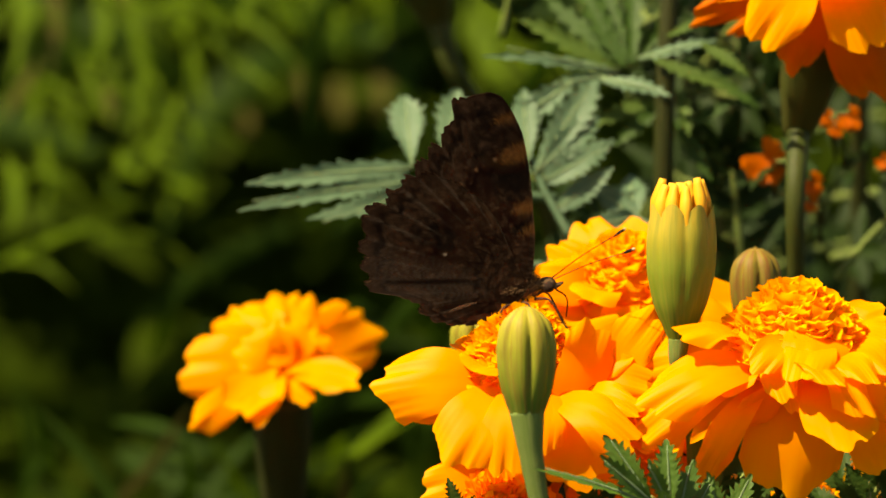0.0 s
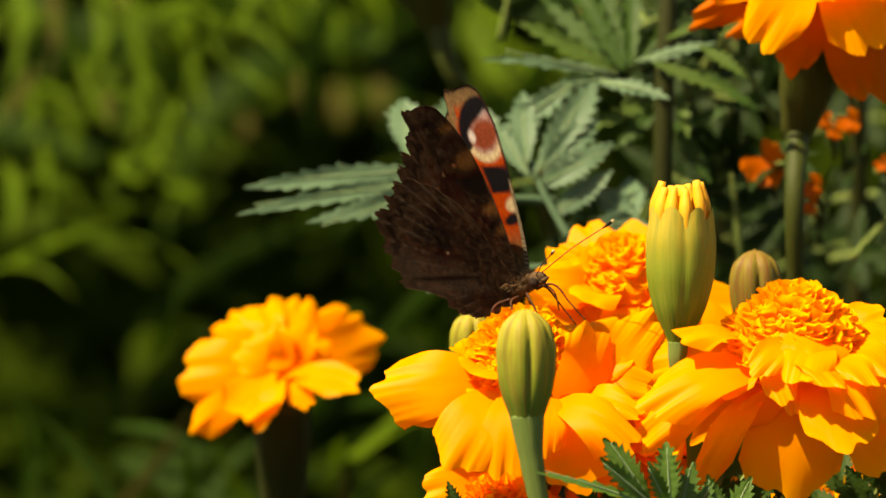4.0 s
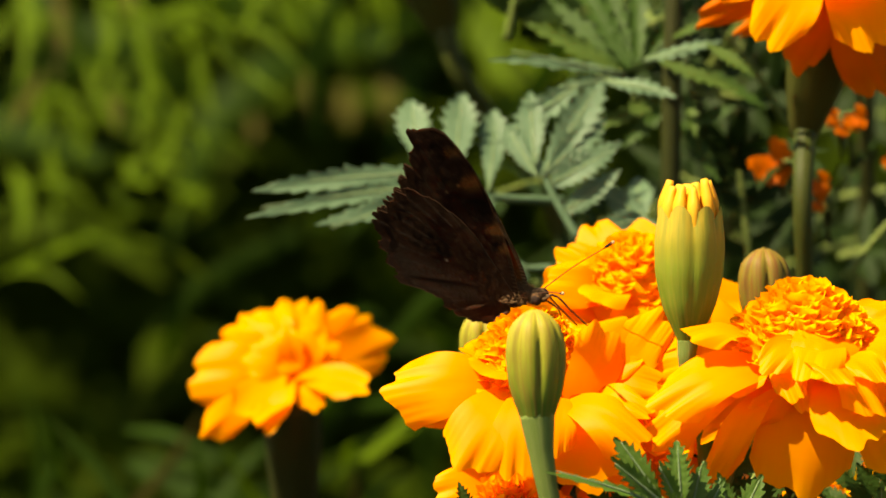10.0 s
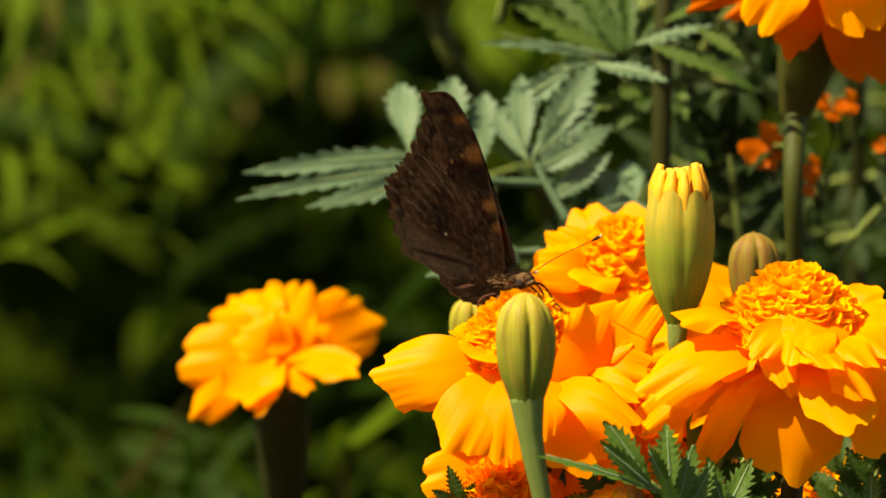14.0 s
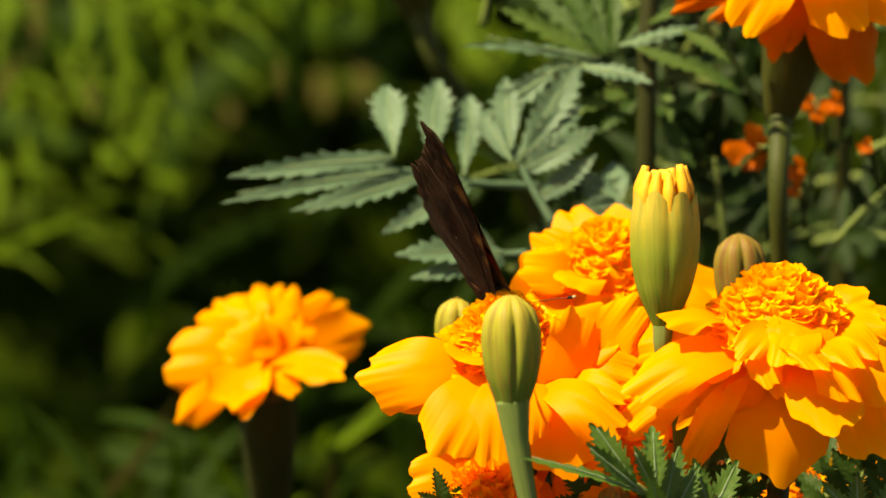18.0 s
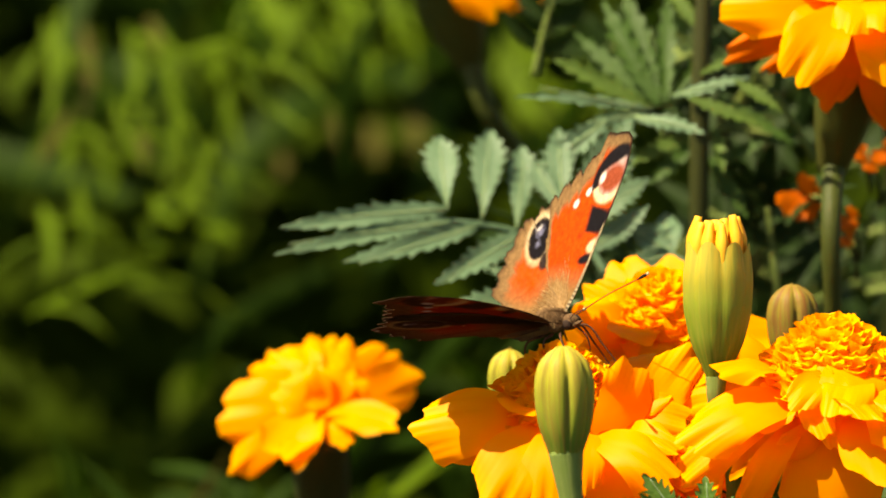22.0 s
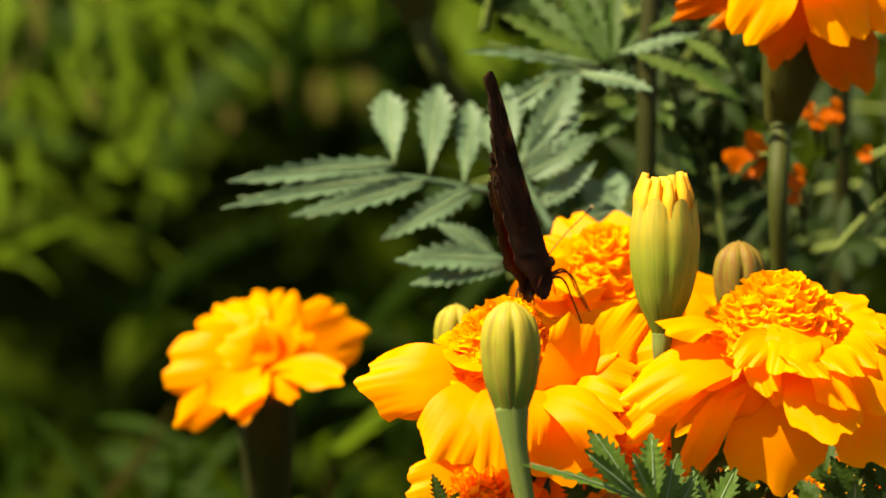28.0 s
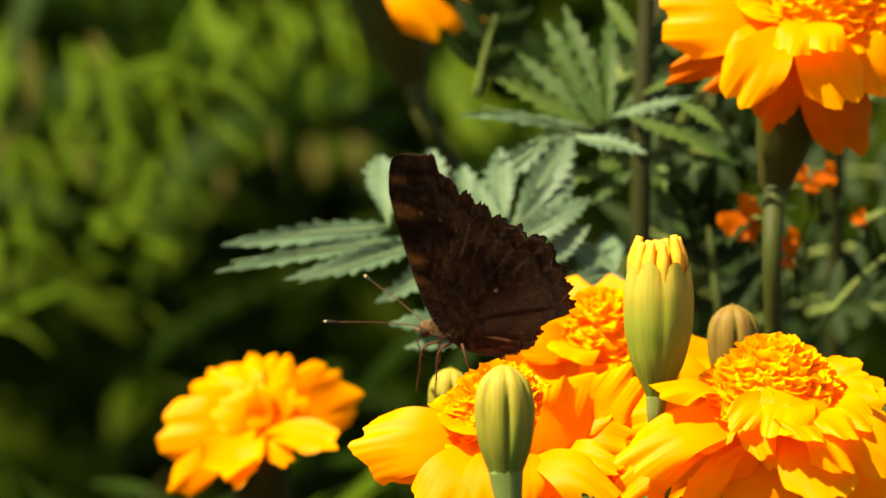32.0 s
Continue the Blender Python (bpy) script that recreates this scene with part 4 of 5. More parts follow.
compound_leaf("narrow green leaf tips low before the blooms", [at(7.4, -55.1, -14), at(6.6, -49.9, -16), at(4.0, -46.9, -18)], [
    (at(4.1, -48.2, -18), at(1.9, -40.0, -20), 2.6, NEAR + UP * 0.4, 1.0),
    (at(6.7, -49.9, -16), at(8.6, -43.7, -18), 2.4, NEAR + UP * 0.4, 1.0),
    (at(5.7, -49.1, -16), at(-2.1, -46.5, -20), 2.6, UP + NEAR * 0.5, 1.0),
], FRESH, seed=23)
compound_leaf("green toothed leaf low before the blooms", [at(24.7, -55.1, -16), at(23.8, -49.1, -18), at(22.9, -46.0, -18)], [
    (at(23.6, -49.1, -18), at(20.3, -41.3, -22), 4.2, NEAR + UP * 0.4, 1.0),
    (at(23.8, -49.1, -18), at(25.5, -42.2, -18), 4.0, NEAR + UP * 0.4, 1.0),
    (at(23.8, -50.8, -18), at(16.9, -46.9, -24), 3.8, NEAR + UP * 0.6, 1.0),
    (at(24.0, -50.8, -18), at(29.7, -46.9, -20), 3.8, NEAR + UP * 0.6, 1.0),
], FRESH, seed=24)
compound_leaf("dark green toothed leaf beside the large bloom", [at(72.1, -53.4, -8), at(66.9, -46.5, -10), at(63.4, -42.2, -10)], [
    (at(66.9, -46.0, -10), at(60.0, -37.8, -12), 3.6, NEAR + UP * 0.5, 1.0),
    (at(68.6, -48.2, -10), at(61.7, -44.7, -14), 4.0, NEAR + UP * 0.6, 1.0),
    (at(68.2, -47.3, -10), at(70.3, -37.0, -8), 4.4, NEAR + UP * 0.4, 1.0),
    (at(65.2, -43.9, -10), at(65.2, -36.1, -8), 3.6, NEAR + UP * 0.4, 1.0),
    (at(69.5, -49.1, -10), at(59.1, -49.1, -16), 4.0, UP + NEAR * 0.6, 1.0),
], FRESH, seed=25)

# leaves around and under the blooms
rnd = random.Random(5)
for k, (b, t, pairs, long, wide) in enumerate((
    (at(39.3, -44.7, 4), at(43.6, -30.9, 6), 4, 0.008, 0.0034),
    (at(41.0, -46.5, 8), at(47.9, -30.9, 16), 4, 0.009, 0.0034),
    (at(32.4, -51.6, 6), at(23.8, -39.6, 0), 3, 0.008, 0.0036),
    (at(40.2, -51.6, -2), at(36.7, -39.6, -8), 3, 0.008, 0.0036),
    (at(6.6, -52.5, -4), at(2.4, -40.0, -6), 3, 0.006, 0.0030),
    (at(10.0, -53.4, -4), at(7.6, -43.9, -6), 3, 0.006, 0.0030),
    (at(61.7, -48.2, 20), at(66.9, -35.3, 14), 4, 0.009, 0.0036),
    (at(60.0, -49.1, 20), at(60.9, -36.1, 24), 4, 0.009, 0.0034),
    (at(65.2, -49.9, 10), at(72.1, -39.6, 8), 4, 0.009, 0.0036),
    (at(45.3, -51.6, 10), at(47.1, -39.6, 6), 4, 0.009, 0.0034),
    (at(18.6, -53.4, 20), at(20.3, -42.2, 18), 3, 0.008, 0.0032),
    (at(-2.1, -55.1, 10), at(-3.8, -46.9, 4), 3, 0.007, 0.0032),
)):
    auto_leaf("dark green toothed marigold leaf under the blooms", b, t, NEAR + UP * 0.6, pairs, long, wide, LEAF, seed=300 + k, group="leaves under the blooms")

# the leafy thicket behind the blooms, its shade put into the leaf colour
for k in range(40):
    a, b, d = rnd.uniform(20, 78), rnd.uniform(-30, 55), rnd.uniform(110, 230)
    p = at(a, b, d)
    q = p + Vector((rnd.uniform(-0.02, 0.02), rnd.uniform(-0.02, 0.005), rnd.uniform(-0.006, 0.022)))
    auto_leaf("green marigold leaf in the thicket, darkened as in shade", p, q, UP + NEAR * rnd.uniform(0.3, 1.2), 3, 0.010, 0.0042, LEAF_SHADED, seed=400 + k, group="thicket leaves")
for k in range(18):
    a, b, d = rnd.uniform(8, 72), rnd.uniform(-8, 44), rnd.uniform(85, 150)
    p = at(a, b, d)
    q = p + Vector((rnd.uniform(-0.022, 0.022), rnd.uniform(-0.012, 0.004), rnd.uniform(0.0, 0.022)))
    auto_leaf("green marigold leaf behind the blooms, darkened as in shade", p, q, UP * 0.8 + NEAR * rnd.uniform(0.4, 1.2), 3, 0.010, 0.0040, LEAF_SHADED, seed=460 + k, group="thicket leaves")
for k in range(4):
    p = at(rnd.uniform(36, 78), rnd.uniform(30, 60), rnd.uniform(130, 230))
    stalk = thing("marigold_stalk", earth(p), "green marigold stalk in the thicket, darkened as in shade", "plant stalk", "thicket stalks")
    part("stem", tube([earth(p), p - UP * 0.1, p], [0.0022, 0.0018, 0.0012], 8, 12), STEM_SHADED, stalk)


# ---------------------------------------------------------------- weeds and grass behind
def sprig(kind, label, base, blades, mat, group, forks=0, seed=0):
    """Blades on one foot; forks: lance leaves that branch off from each of them."""
    ob = thing(kind, base, label, "weed", group)
    r = random.Random(seed)
    for k, (pts, w, hint) in enumerate(blades):
        part("blade", blade(pts, w / 1000, hint, 11, forks > 0), mat, ob)
        p0, p1, p2 = (Vector(p) for p in pts)
        for _ in range(forks):
            foot = p0.lerp(p1, r.uniform(0.2, 0.9))
            way = (p2 - p0) * r.uniform(0.35, 0.7) + Vector((r.uniform(-1, 1), r.uniform(-0.5, 0.5), r.uniform(-0.6, 0.5))) * (p2 - p0).length * 0.55
            part("blade", blade((foot, foot + way * 0.5 + UP * way.length * 0.12, foot + way), w * r.uniform(0.35, 0.6) / 1000, hint, 9, True), mat, ob)
    return ob


# bright lance leaves that catch the sun
for k, (p0, p1, p2, w) in enumerate((
    (at(-42.6, 37.3, 309), at(-37.0, 37.7, 301), at(-33.1, 31.7, 292), 4.5),
    (at(-35.7, 36.9, 304), at(-32.7, 30.0, 296), at(-26.2, 25.0, 287), 3.9),
    (at(-30.9, 44.6, 319), at(-29.2, 39.5, 312), at(-32.7, 32.6, 302), 4.0),
    (at(-25.8, 46.4, 330), at(-24.0, 39.5, 322), at(-22.3, 33.4, 313), 3.4),
    (at(-28.4, 42.9, 340), at(-26.6, 37.7, 332), at(-24.0, 34.3, 323), 3.0),
    (at(-18.9, 45.5, 361), at(-17.6, 41.2, 353), at(-16.3, 36.9, 344), 3.6),
    (at(-17.6, 39.5, 351), at(-16.3, 36.5, 343), at(-15.4, 34.3, 334), 2.6),
    (at(-22.3, 47.2, 351), at(-20.2, 42.1, 343), at(-20.6, 37.7, 334), 3.6),
    (at(-33.1, 48.1, 340), at(-31.8, 42.9, 332), at(-29.2, 38.6, 323), 3.6),
    (at(-47.3, 33.4, 314), at(-45.6, 27.4, 306), at(-47.7, 17.1, 297), 3.6),
    (at(-48.2, 39.5, 340), at(-46.5, 35.2, 332), at(-46.9, 30.0, 323), 4.0),
    (at(-52.9, 39.5, 340), at(-51.6, 33.4, 332), at(-53.3, 27.4, 323), 4.4),
    (at(-44.7, 36.5, 351), at(-38.7, 35.2, 343), at(-41.3, 31.7, 334), 3.4),
    (at(-51.6, 36.0, 345), at(-46.5, 34.3, 338), at(-43.9, 35.2, 328), 3.4),
    (at(-40.4, 22.7, 304), at(-43.0, 16.2, 296), at(-46.0, 10.6, 287), 3.5),
    (at(-40.9, 22.1, 309), at(-38.3, 18.8, 301), at(-37.0, 14.9, 292), 2.6),
    (at(-38.7, 30.0, 340), at(-37.4, 25.7, 332), at(-36.1, 21.4, 323), 2.2),
    (at(-49.5, 14.5, 319), at(-47.7, 12.3, 312), at(-46.0, 10.9, 302), 4.4),
    (at(-50.8, 10.6, 330), at(-49.0, 7.6, 322), at(-46.9, 6.7, 313), 3.6),
    (at(-65.4, 40.3, 319), at(-64.1, 34.3, 312), at(-65.8, 26.5, 302), 4.0),
    (at(-63.3, 42.9, 340), at(-63.7, 37.7, 332), at(-62.0, 32.6, 323), 2.6),
    (at(-61.1, 16.2, 330), at(-59.8, 11.0, 322), at(-60.7, 6.7, 313), 3.4),
    (at(-66.3, 12.8, 325), at(-65.0, 8.4, 317), at(-65.8, 3.3, 308), 4.4),
    (at(-55.1, 29.1, 319), at(-53.3, 24.0, 312), at(-50.8, 19.7, 302), 2.2),
    (at(-58.5, 22.2, 351), at(-55.9, 18.8, 343), at(-56.8, 15.3, 334), 3.0),
    (at(-63.7, 25.7, 351), at(-62.0, 21.4, 343), at(-63.7, 17.1, 334), 3.0),
    (at(-42.1, 10.2, 361), at(-38.7, 9.3, 353), at(-36.1, 6.7, 344), 2.4),
    (at(-55.9, 4.1, 351), at(-50.8, 1.6, 343), at(-46.5, 2.4, 334), 2.6),
    (at(-67.1, -1.9, 319), at(-59.4, 1.6, 312), at(-51.6, 4.1, 302), 2.6),
    (at(-13.7, 46.4, 371), at(-12.0, 41.2, 364), at(-12.8, 36.9, 354), 4.1),
    (at(-10.3, 39.5, 382), at(-8.5, 35.2, 374), at(-10.3, 30.9, 365), 3.5),
    (at(6.1, 39.5, 403), at(8.7, 34.3, 395), at(7.0, 29.1, 386), 4.1),
    (at(4.4, 36.0, 382), at(7.0, 29.1, 374), at(10.4, 24.8, 365), 4.1),
    (at(10.4, 31.7, 361), at(13.0, 28.3, 353), at(15.6, 24.8, 344), 3.6),
    (at(-21.0, -47.7, 231), at(-28.8, -39.1, 223), at(-35.3, -28.8, 214), 3.4),
    (at(-23.6, -47.7, 231), at(-24.0, -41.7, 223), at(-24.6, -36.5, 214), 3.4),
    (at(-16.7, -32.7, 241), at(-9.8, -28.8, 234), at(-3.4, -25.3, 224), 4.2),
    (at(-12.4, -47.7, 252), at(-11.5, -43.4, 244), at(-8.1, -40.0, 235), 2.5),
)):
    sprig("weed_leaf", "bright yellow-green lance leaf in sunlight", p0, [((p0 + (p0 - p1) * 0.3, p1, p2 + (p2 - p1) * 0.35), w * (0.95 if k % 4 == 0 else 0.68), NEAR * 0.6 + UP + ACROSS * (-0.6 if k % 3 else 0.2))], LUSH, "sunlit weed leaves", 2 + k % 2, k)

# long grass blades in the lower background
for k, (p0, p1, p2, w) in enumerate((
    (at(-59.0, -34.8, 233), at(-61.1, -28.8, 225), at(-62.8, -22.8, 217), 2.5),
    (at(-54.6, -34.0, 243), at(-55.3, -27.9, 235), at(-55.9, -21.9, 227), 2.1),
    (at(-50.3, -26.2, 258), at(-43.4, -27.1, 250), at(-35.7, -30.5, 242), 2.5),
    (at(-49.9, -31.4, 248), at(-43.4, -34.8, 240), at(-34.8, -37.4, 232), 2.5),
    (at(-15.0, -40.0, 248), at(-9.8, -34.8, 240), at(-5.5, -33.1, 232), 2.9),
    (at(-39.1, -36.5, 238), at(-31.4, -41.7, 230), at(-23.6, -44.3, 222), 3.3),
    (at(-32.2, -47.7, 233), at(-30.5, -43.4, 225), at(-28.8, -40.0, 217), 1.7),
    (at(-27.1, -31.4, 258), at(-23.6, -26.2, 250), at(-16.7, -19.3, 242), 2.9),
    (at(-20.2, -26.2, 278), at(-21.9, -21.0, 270), at(-25.3, -15.9, 262), 3.3),
    (at(-11.5, -19.3, 298), at(-15.0, -12.4, 290), at(-20.2, -7.2, 282), 3.6),
    (at(-3.8, -26.2, 268), at(-8.1, -22.8, 260), at(-15.0, -23.6, 252), 3.9),
    (at(-4.7, -45.2, 248), at(-6.4, -40.0, 240), at(-9.8, -37.4, 232), 3.3),
    (at(-45.2, -46.9, 243), at(-43.4, -42.6, 235), at(-46.0, -39.1, 227), 1.9),
    (at(-70.2, -46.9, 248), at(-68.4, -40.0, 240), at(-70.2, -34.0, 232), 2.5),
    (at(-65.0, -47.7, 243), at(-64.1, -41.7, 235), at(-61.5, -36.5, 227), 2.3),
    (at(-59.8, -47.7, 238), at(-59.0, -42.6, 230), at(-60.2, -37.4, 222), 2.3),
    (at(-52.1, -47.7, 243), at(-50.3, -43.4, 235), at(-51.6, -39.1, 227), 2.1),
    (at(-56.4, -47.7, 238), at(-55.9, -44.3, 230), at(-54.6, -40.9, 222), 2.1),
    (at(-9.0, -11.5, 308), at(-12.4, -9.0, 300), at(-16.7, -9.8, 292), 3.0),
    (at(1.4, -15.9, 308), at(-2.9, -11.5, 300), at(-8.1, -8.1, 292), 3.0),
)):
    sprig("grass_blade", "long green grass blade", p0, [((p0, p1, p2), w, NEAR * 0.6 + UP * 0.7 + ACROSS * (-0.5 if k % 2 else 0.1))], GRASS, "long grass blades")

# withered leaves and stems
for k, (p0, p1, p2, w) in enumerate((
    (at(-59.8, 41.2, 338), at(-59.0, 34.3, 330), at(-60.2, 26.5, 322), 2.4),
    (at(-62.0, 28.3, 328), at(-64.6, 24.0, 320), at(-67.1, 19.7, 312), 2.2),
    (at(-51.6, 24.8, 318), at(-50.8, 21.8, 310), at(-51.2, 18.8, 302), 1.8),
    (at(-21.5, 27.4, 428), at(-20.2, 23.1, 420), at(-20.6, 18.8, 412), 3.5),
    (at(-15.9, 26.1, 438), at(-15.4, 22.2, 430), at(-15.4, 18.8, 422), 3.1),
    (at(-10.3, 28.3, 438), at(-9.0, 24.0, 430), at(-9.8, 19.7, 422), 3.6),
    (at(-30.1, 21.4, 428), at(-29.6, 18.4, 420), at(-30.1, 16.2, 412), 2.3),
    (at(-49.9, 42.1, 348), at(-48.6, 39.5, 340), at(-49.5, 36.0, 332), 2.2),
    (at(-53.3, -42.6, 248), at(-45.2, -34.0, 240), at(-37.8, -22.8, 232), 1.9),
    (at(-16.3, -46.9, 243), at(-15.4, -40.0, 235), at(-15.0, -31.4, 227), 2.5),
)):
    sprig("dry_blade", "withered brown blade in the weeds", p0, [((p0, p1, p2), w, NEAR + UP * 0.5)], DRY, "withered blades")


def thicket(name, label, count, lo, hi, length, width, mat, seed, droop=0.5):
    """Uncountable blades and leaves, one mesh. lo and hi: the corners of the space in bed mm."""
    r = random.Random(seed)
    shapes = []
    for _ in range(count):
        p = at(r.uniform(lo[0], hi[0]), r.uniform(lo[1], hi[1]), r.uniform(lo[2], hi[2]))
        if p.z < 0.005:
            p.z = 0.005
        way = Vector((r.uniform(-1, 1), r.uniform(-0.7, 0.4), r.uniform(-0.3, 1.0))).normalized()
        l = length * r.uniform(0.6, 1.4)
        q = p + way * l * 0.55
        e = q + (way + Vector((r.uniform(-0.4, 0.4), 0, -droop))).normalized() * l * 0.45
        shapes.append(blade((p, q, e), width * r.uniform(0.6, 1.3), Vector((r.uniform(-0.6, 0.6), -1, r.uniform(0.2, 1.2))), 6))
    ob = part(name, joined(shapes), mat)
    return tagged(ob, label, "undergrowth", kind="stuff")


thicket("undergrowth", "dense green undergrowth, its shade put into the leaf colour", 2200, (-95, -75, 480), (95, 85, 850), 0.045, 0.006, SHADE, 71)
thicket("far_undergrowth", "tangled undergrowth over the soil, its leaves darkened as in shade", 900, (-160, -90, 800), (160, 120, 1250), 0.08, 0.014, SHADE, 72)
thicket("weed_foliage", "sunlit yellow-green weeds", 90, (-84, 14, 400), (10, 95, 640), 0.065, 0.0070, GRASS, 73, 1.1)
thicket("lawn_grass", "short blurred green grass", 200, (-90, -75, 200), (-36, -44, 400), 0.028, 0.0018, GRASS, 74, 0.2)
thicket("meadow_grass", "green grass between the plants", 26, (-50, -44, 240), (34, 18, 400), 0.036, 0.0030, GRASS, 75, 0.4)


def tall_weeds():
    """Tall growth added behind the bed as a dark backdrop, higher than the flowers: stalks with drooping leaves, in
    uneven clumps.
    """
    r = random.Random(91)
    shapes = []
    for _ in range(300):
        x = r.gauss(0, 0.75)
        y = 1.62 + 0.10 * abs(x) + r.gauss(0, 0.14)
        top = (0.45 + 0.35 * noise.noise((x * 2.2, y * 2.2, 0.5))) * r.uniform(0.8, 1.45)
        tip = Vector((x + r.uniform(-0.1, 0.1), y + r.uniform(-0.1, 0.1), top))
        shapes.append(tube([(x, y, -0.01), tip], [0.003, 0.0012], 5, 3))
        for k in range(9):
            p = Vector((x, y, 0)).lerp(tip, r.uniform(0.15, 1.0))
            way = Vector((r.uniform(-1, 1), r.uniform(-1, 0.8), r.uniform(-0.2, 0.7))).normalized()
            q = p + way * 0.06
            shapes.append(blade((p, q, q + (way + Vector((0, 0, -0.8))).normalized() * 0.06), 0.026, Vector((r.uniform(-0.5, 0.5), -1, 0.6)), 5))
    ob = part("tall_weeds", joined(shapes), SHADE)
    tagged(ob, "tall green weeds added at the back of the bed, darkened as in shade", "weeds", kind="stuff")


tall_weeds()


def shade_canopy():
    """A crown of weeds added out of view, only to keep the undergrowth in shade."""
    r = random.Random(93)
    shapes = []
    for _ in range(190):
        c = at(r.gauss(-55, 105), 0, 540 + abs(r.gauss(0, 330)))
        top = at(0, r.uniform(92, 170), (c.y - HEART.y) * 1035).z
        tip = Vector((c.x + r.uniform(-0.03, 0.03), c.y + r.uniform(-0.03, 0.03), top))
        shapes.append(tube([(c.x, c.y, -0.01), tip], [0.0020, 0.0008], 5, 3))
        for _ in range(12):
            p = tip + Vector((r.gauss(0, 0.022), r.gauss(0, 0.022), r.uniform(-0.035, 0.02)))
            way = Vector((r.uniform(-1, 1), r.uniform(-1, 1), r.uniform(-0.5, 0.5))).normalized()
            q = p + way * 0.03
            shapes.append(blade((p, q, q + (way + Vector((0, 0, -0.6))).normalized() * 0.03), 0.016, Vector((r.uniform(-0.4, 0.4), r.uniform(-0.4, 0.4), 1)), 5))
    ob = part("weed_crown", joined(shapes), LUSH)
    tagged(ob, "unseen leafy crown of weeds added to shade the undergrowth", "weeds", kind="stuff")


shade_canopy()


def lawn():
    """Short grass over the soil round the bed."""
    r = random.Random(95)
    shapes = []
    for _ in range(7000):
        x, y = r.gauss(0, 1.1), r.gauss(-0.2, 1.2)
        if abs(x) < 0.16 and -0.1 < y < 1.4:
            continue
        p = Vector((x, y, -0.004))
        l = r.uniform(0.04, 0.11)
        lean = Vector((r.uniform(-0.5, 0.5), r.uniform(-0.5, 0.5), 1)).normalized()
        q = p + lean * l * 0.6
        shapes.append(blade((p, q, q + (lean + Vector((lean.x, lean.y, -0.5))).normalized() * l * 0.4), 0.005, Vector((r.uniform(-1, 1), r.uniform(-1, 1), 0.2)), 4))
    ob = part("short_grass", joined(shapes), GRASS)
    tagged(ob, "short green grass on the soil round the bed", "grass", kind="stuff")


lawn()


# ---------------------------------------------------------------- the butterfly
# wing outlines: (degrees from the body's forward axis, mm from the hinge)
FORE = [(58.0, 2.5), (62.8, 6.12), (67.8, 11.41), (70.9, 17.61), (73.8, 23.86), (76.9, 27.52), (79.5, 29.92), (82.6, 30.91), (87.4, 31.09), (91.7, 30.91), (93.9, 30.7), (95.7, 28.88), (98.8, 27.36), (104.9, 26.22), (110.7, 25.75), (115.0, 25.28), (120.1, 25.08), (124.4, 18.92), (132.0, 13.0)]
HIND = [(96.0, 12.0), (101.8, 17.3), (111.3, 23.4), (120.5, 25.27), (127.1, 25.71), (133.0, 26.55), (136.2, 28.19), (140.3, 26.72), (146.1, 26.25), (153.7, 25.12), (162.5, 23.87), (164.3, 20.94), (165.8, 18.79), (168.6, 17.13), (172.6, 16.8), (178.0, 16.0), (186, 13.5), (196, 10.0), (206, 6.5), (216, 4.0)]


def outline(rows, angle, scallop):
    a = [r[0] for r in rows]
    return float(np.interp(angle, a, [r[1] for r in rows])) * (1 + scallop * (abs(math.sin(angle * 0.46)) - 0.6) + scallop * 0.45 * (abs(math.sin(angle * 1.13)) - 0.6) + scallop * 0.7 * noise.noise((angle * 0.9, 4.0, 1.0)))


def blend(c, d, f):
    f = min(1.0, max(0.0, f))
    return tuple(p + (q - p) * f for p, q in zip(c, d))


def soft(d, r, edge=0.5):
    """1 inside the distance r, falling to 0 over the edge."""
    return min(1.0, max(0.0, (r - d) / edge + 0.5))


def spot(angle, r):
    """A place on a wing: degrees from the forward axis, mm from the hinge."""
    return r * math.cos(radians(angle)), r * math.sin(radians(angle))


RED, TAN, BROWN, BLACK = (0.52, 0.066, 0.009), (0.25, 0.145, 0.062), (0.12, 0.068, 0.033), (0.010, 0.009, 0.011)
CREAM, BLUE, WHITE, FUZZ = (0.66, 0.52, 0.31), (0.24, 0.24, 0.36), (0.72, 0.64, 0.58), (0.24, 0.14, 0.055)


def off(x, h, angle, r, kx=1.0, kh=1.0):
    """How far (x, h) lies from a spot of the wing."""
    px, ph = spot(angle, r)
    return math.hypot((x - px) * kx, (h - ph) * kh)


def front_gap(r, a):
    """How far (mm) a place of the forewing lies behind the wing's front edge."""
    front = FORE[:9]
    return radians(a - float(np.interp(r, [q[1] for q in front], [q[0] for q in front]))) * r


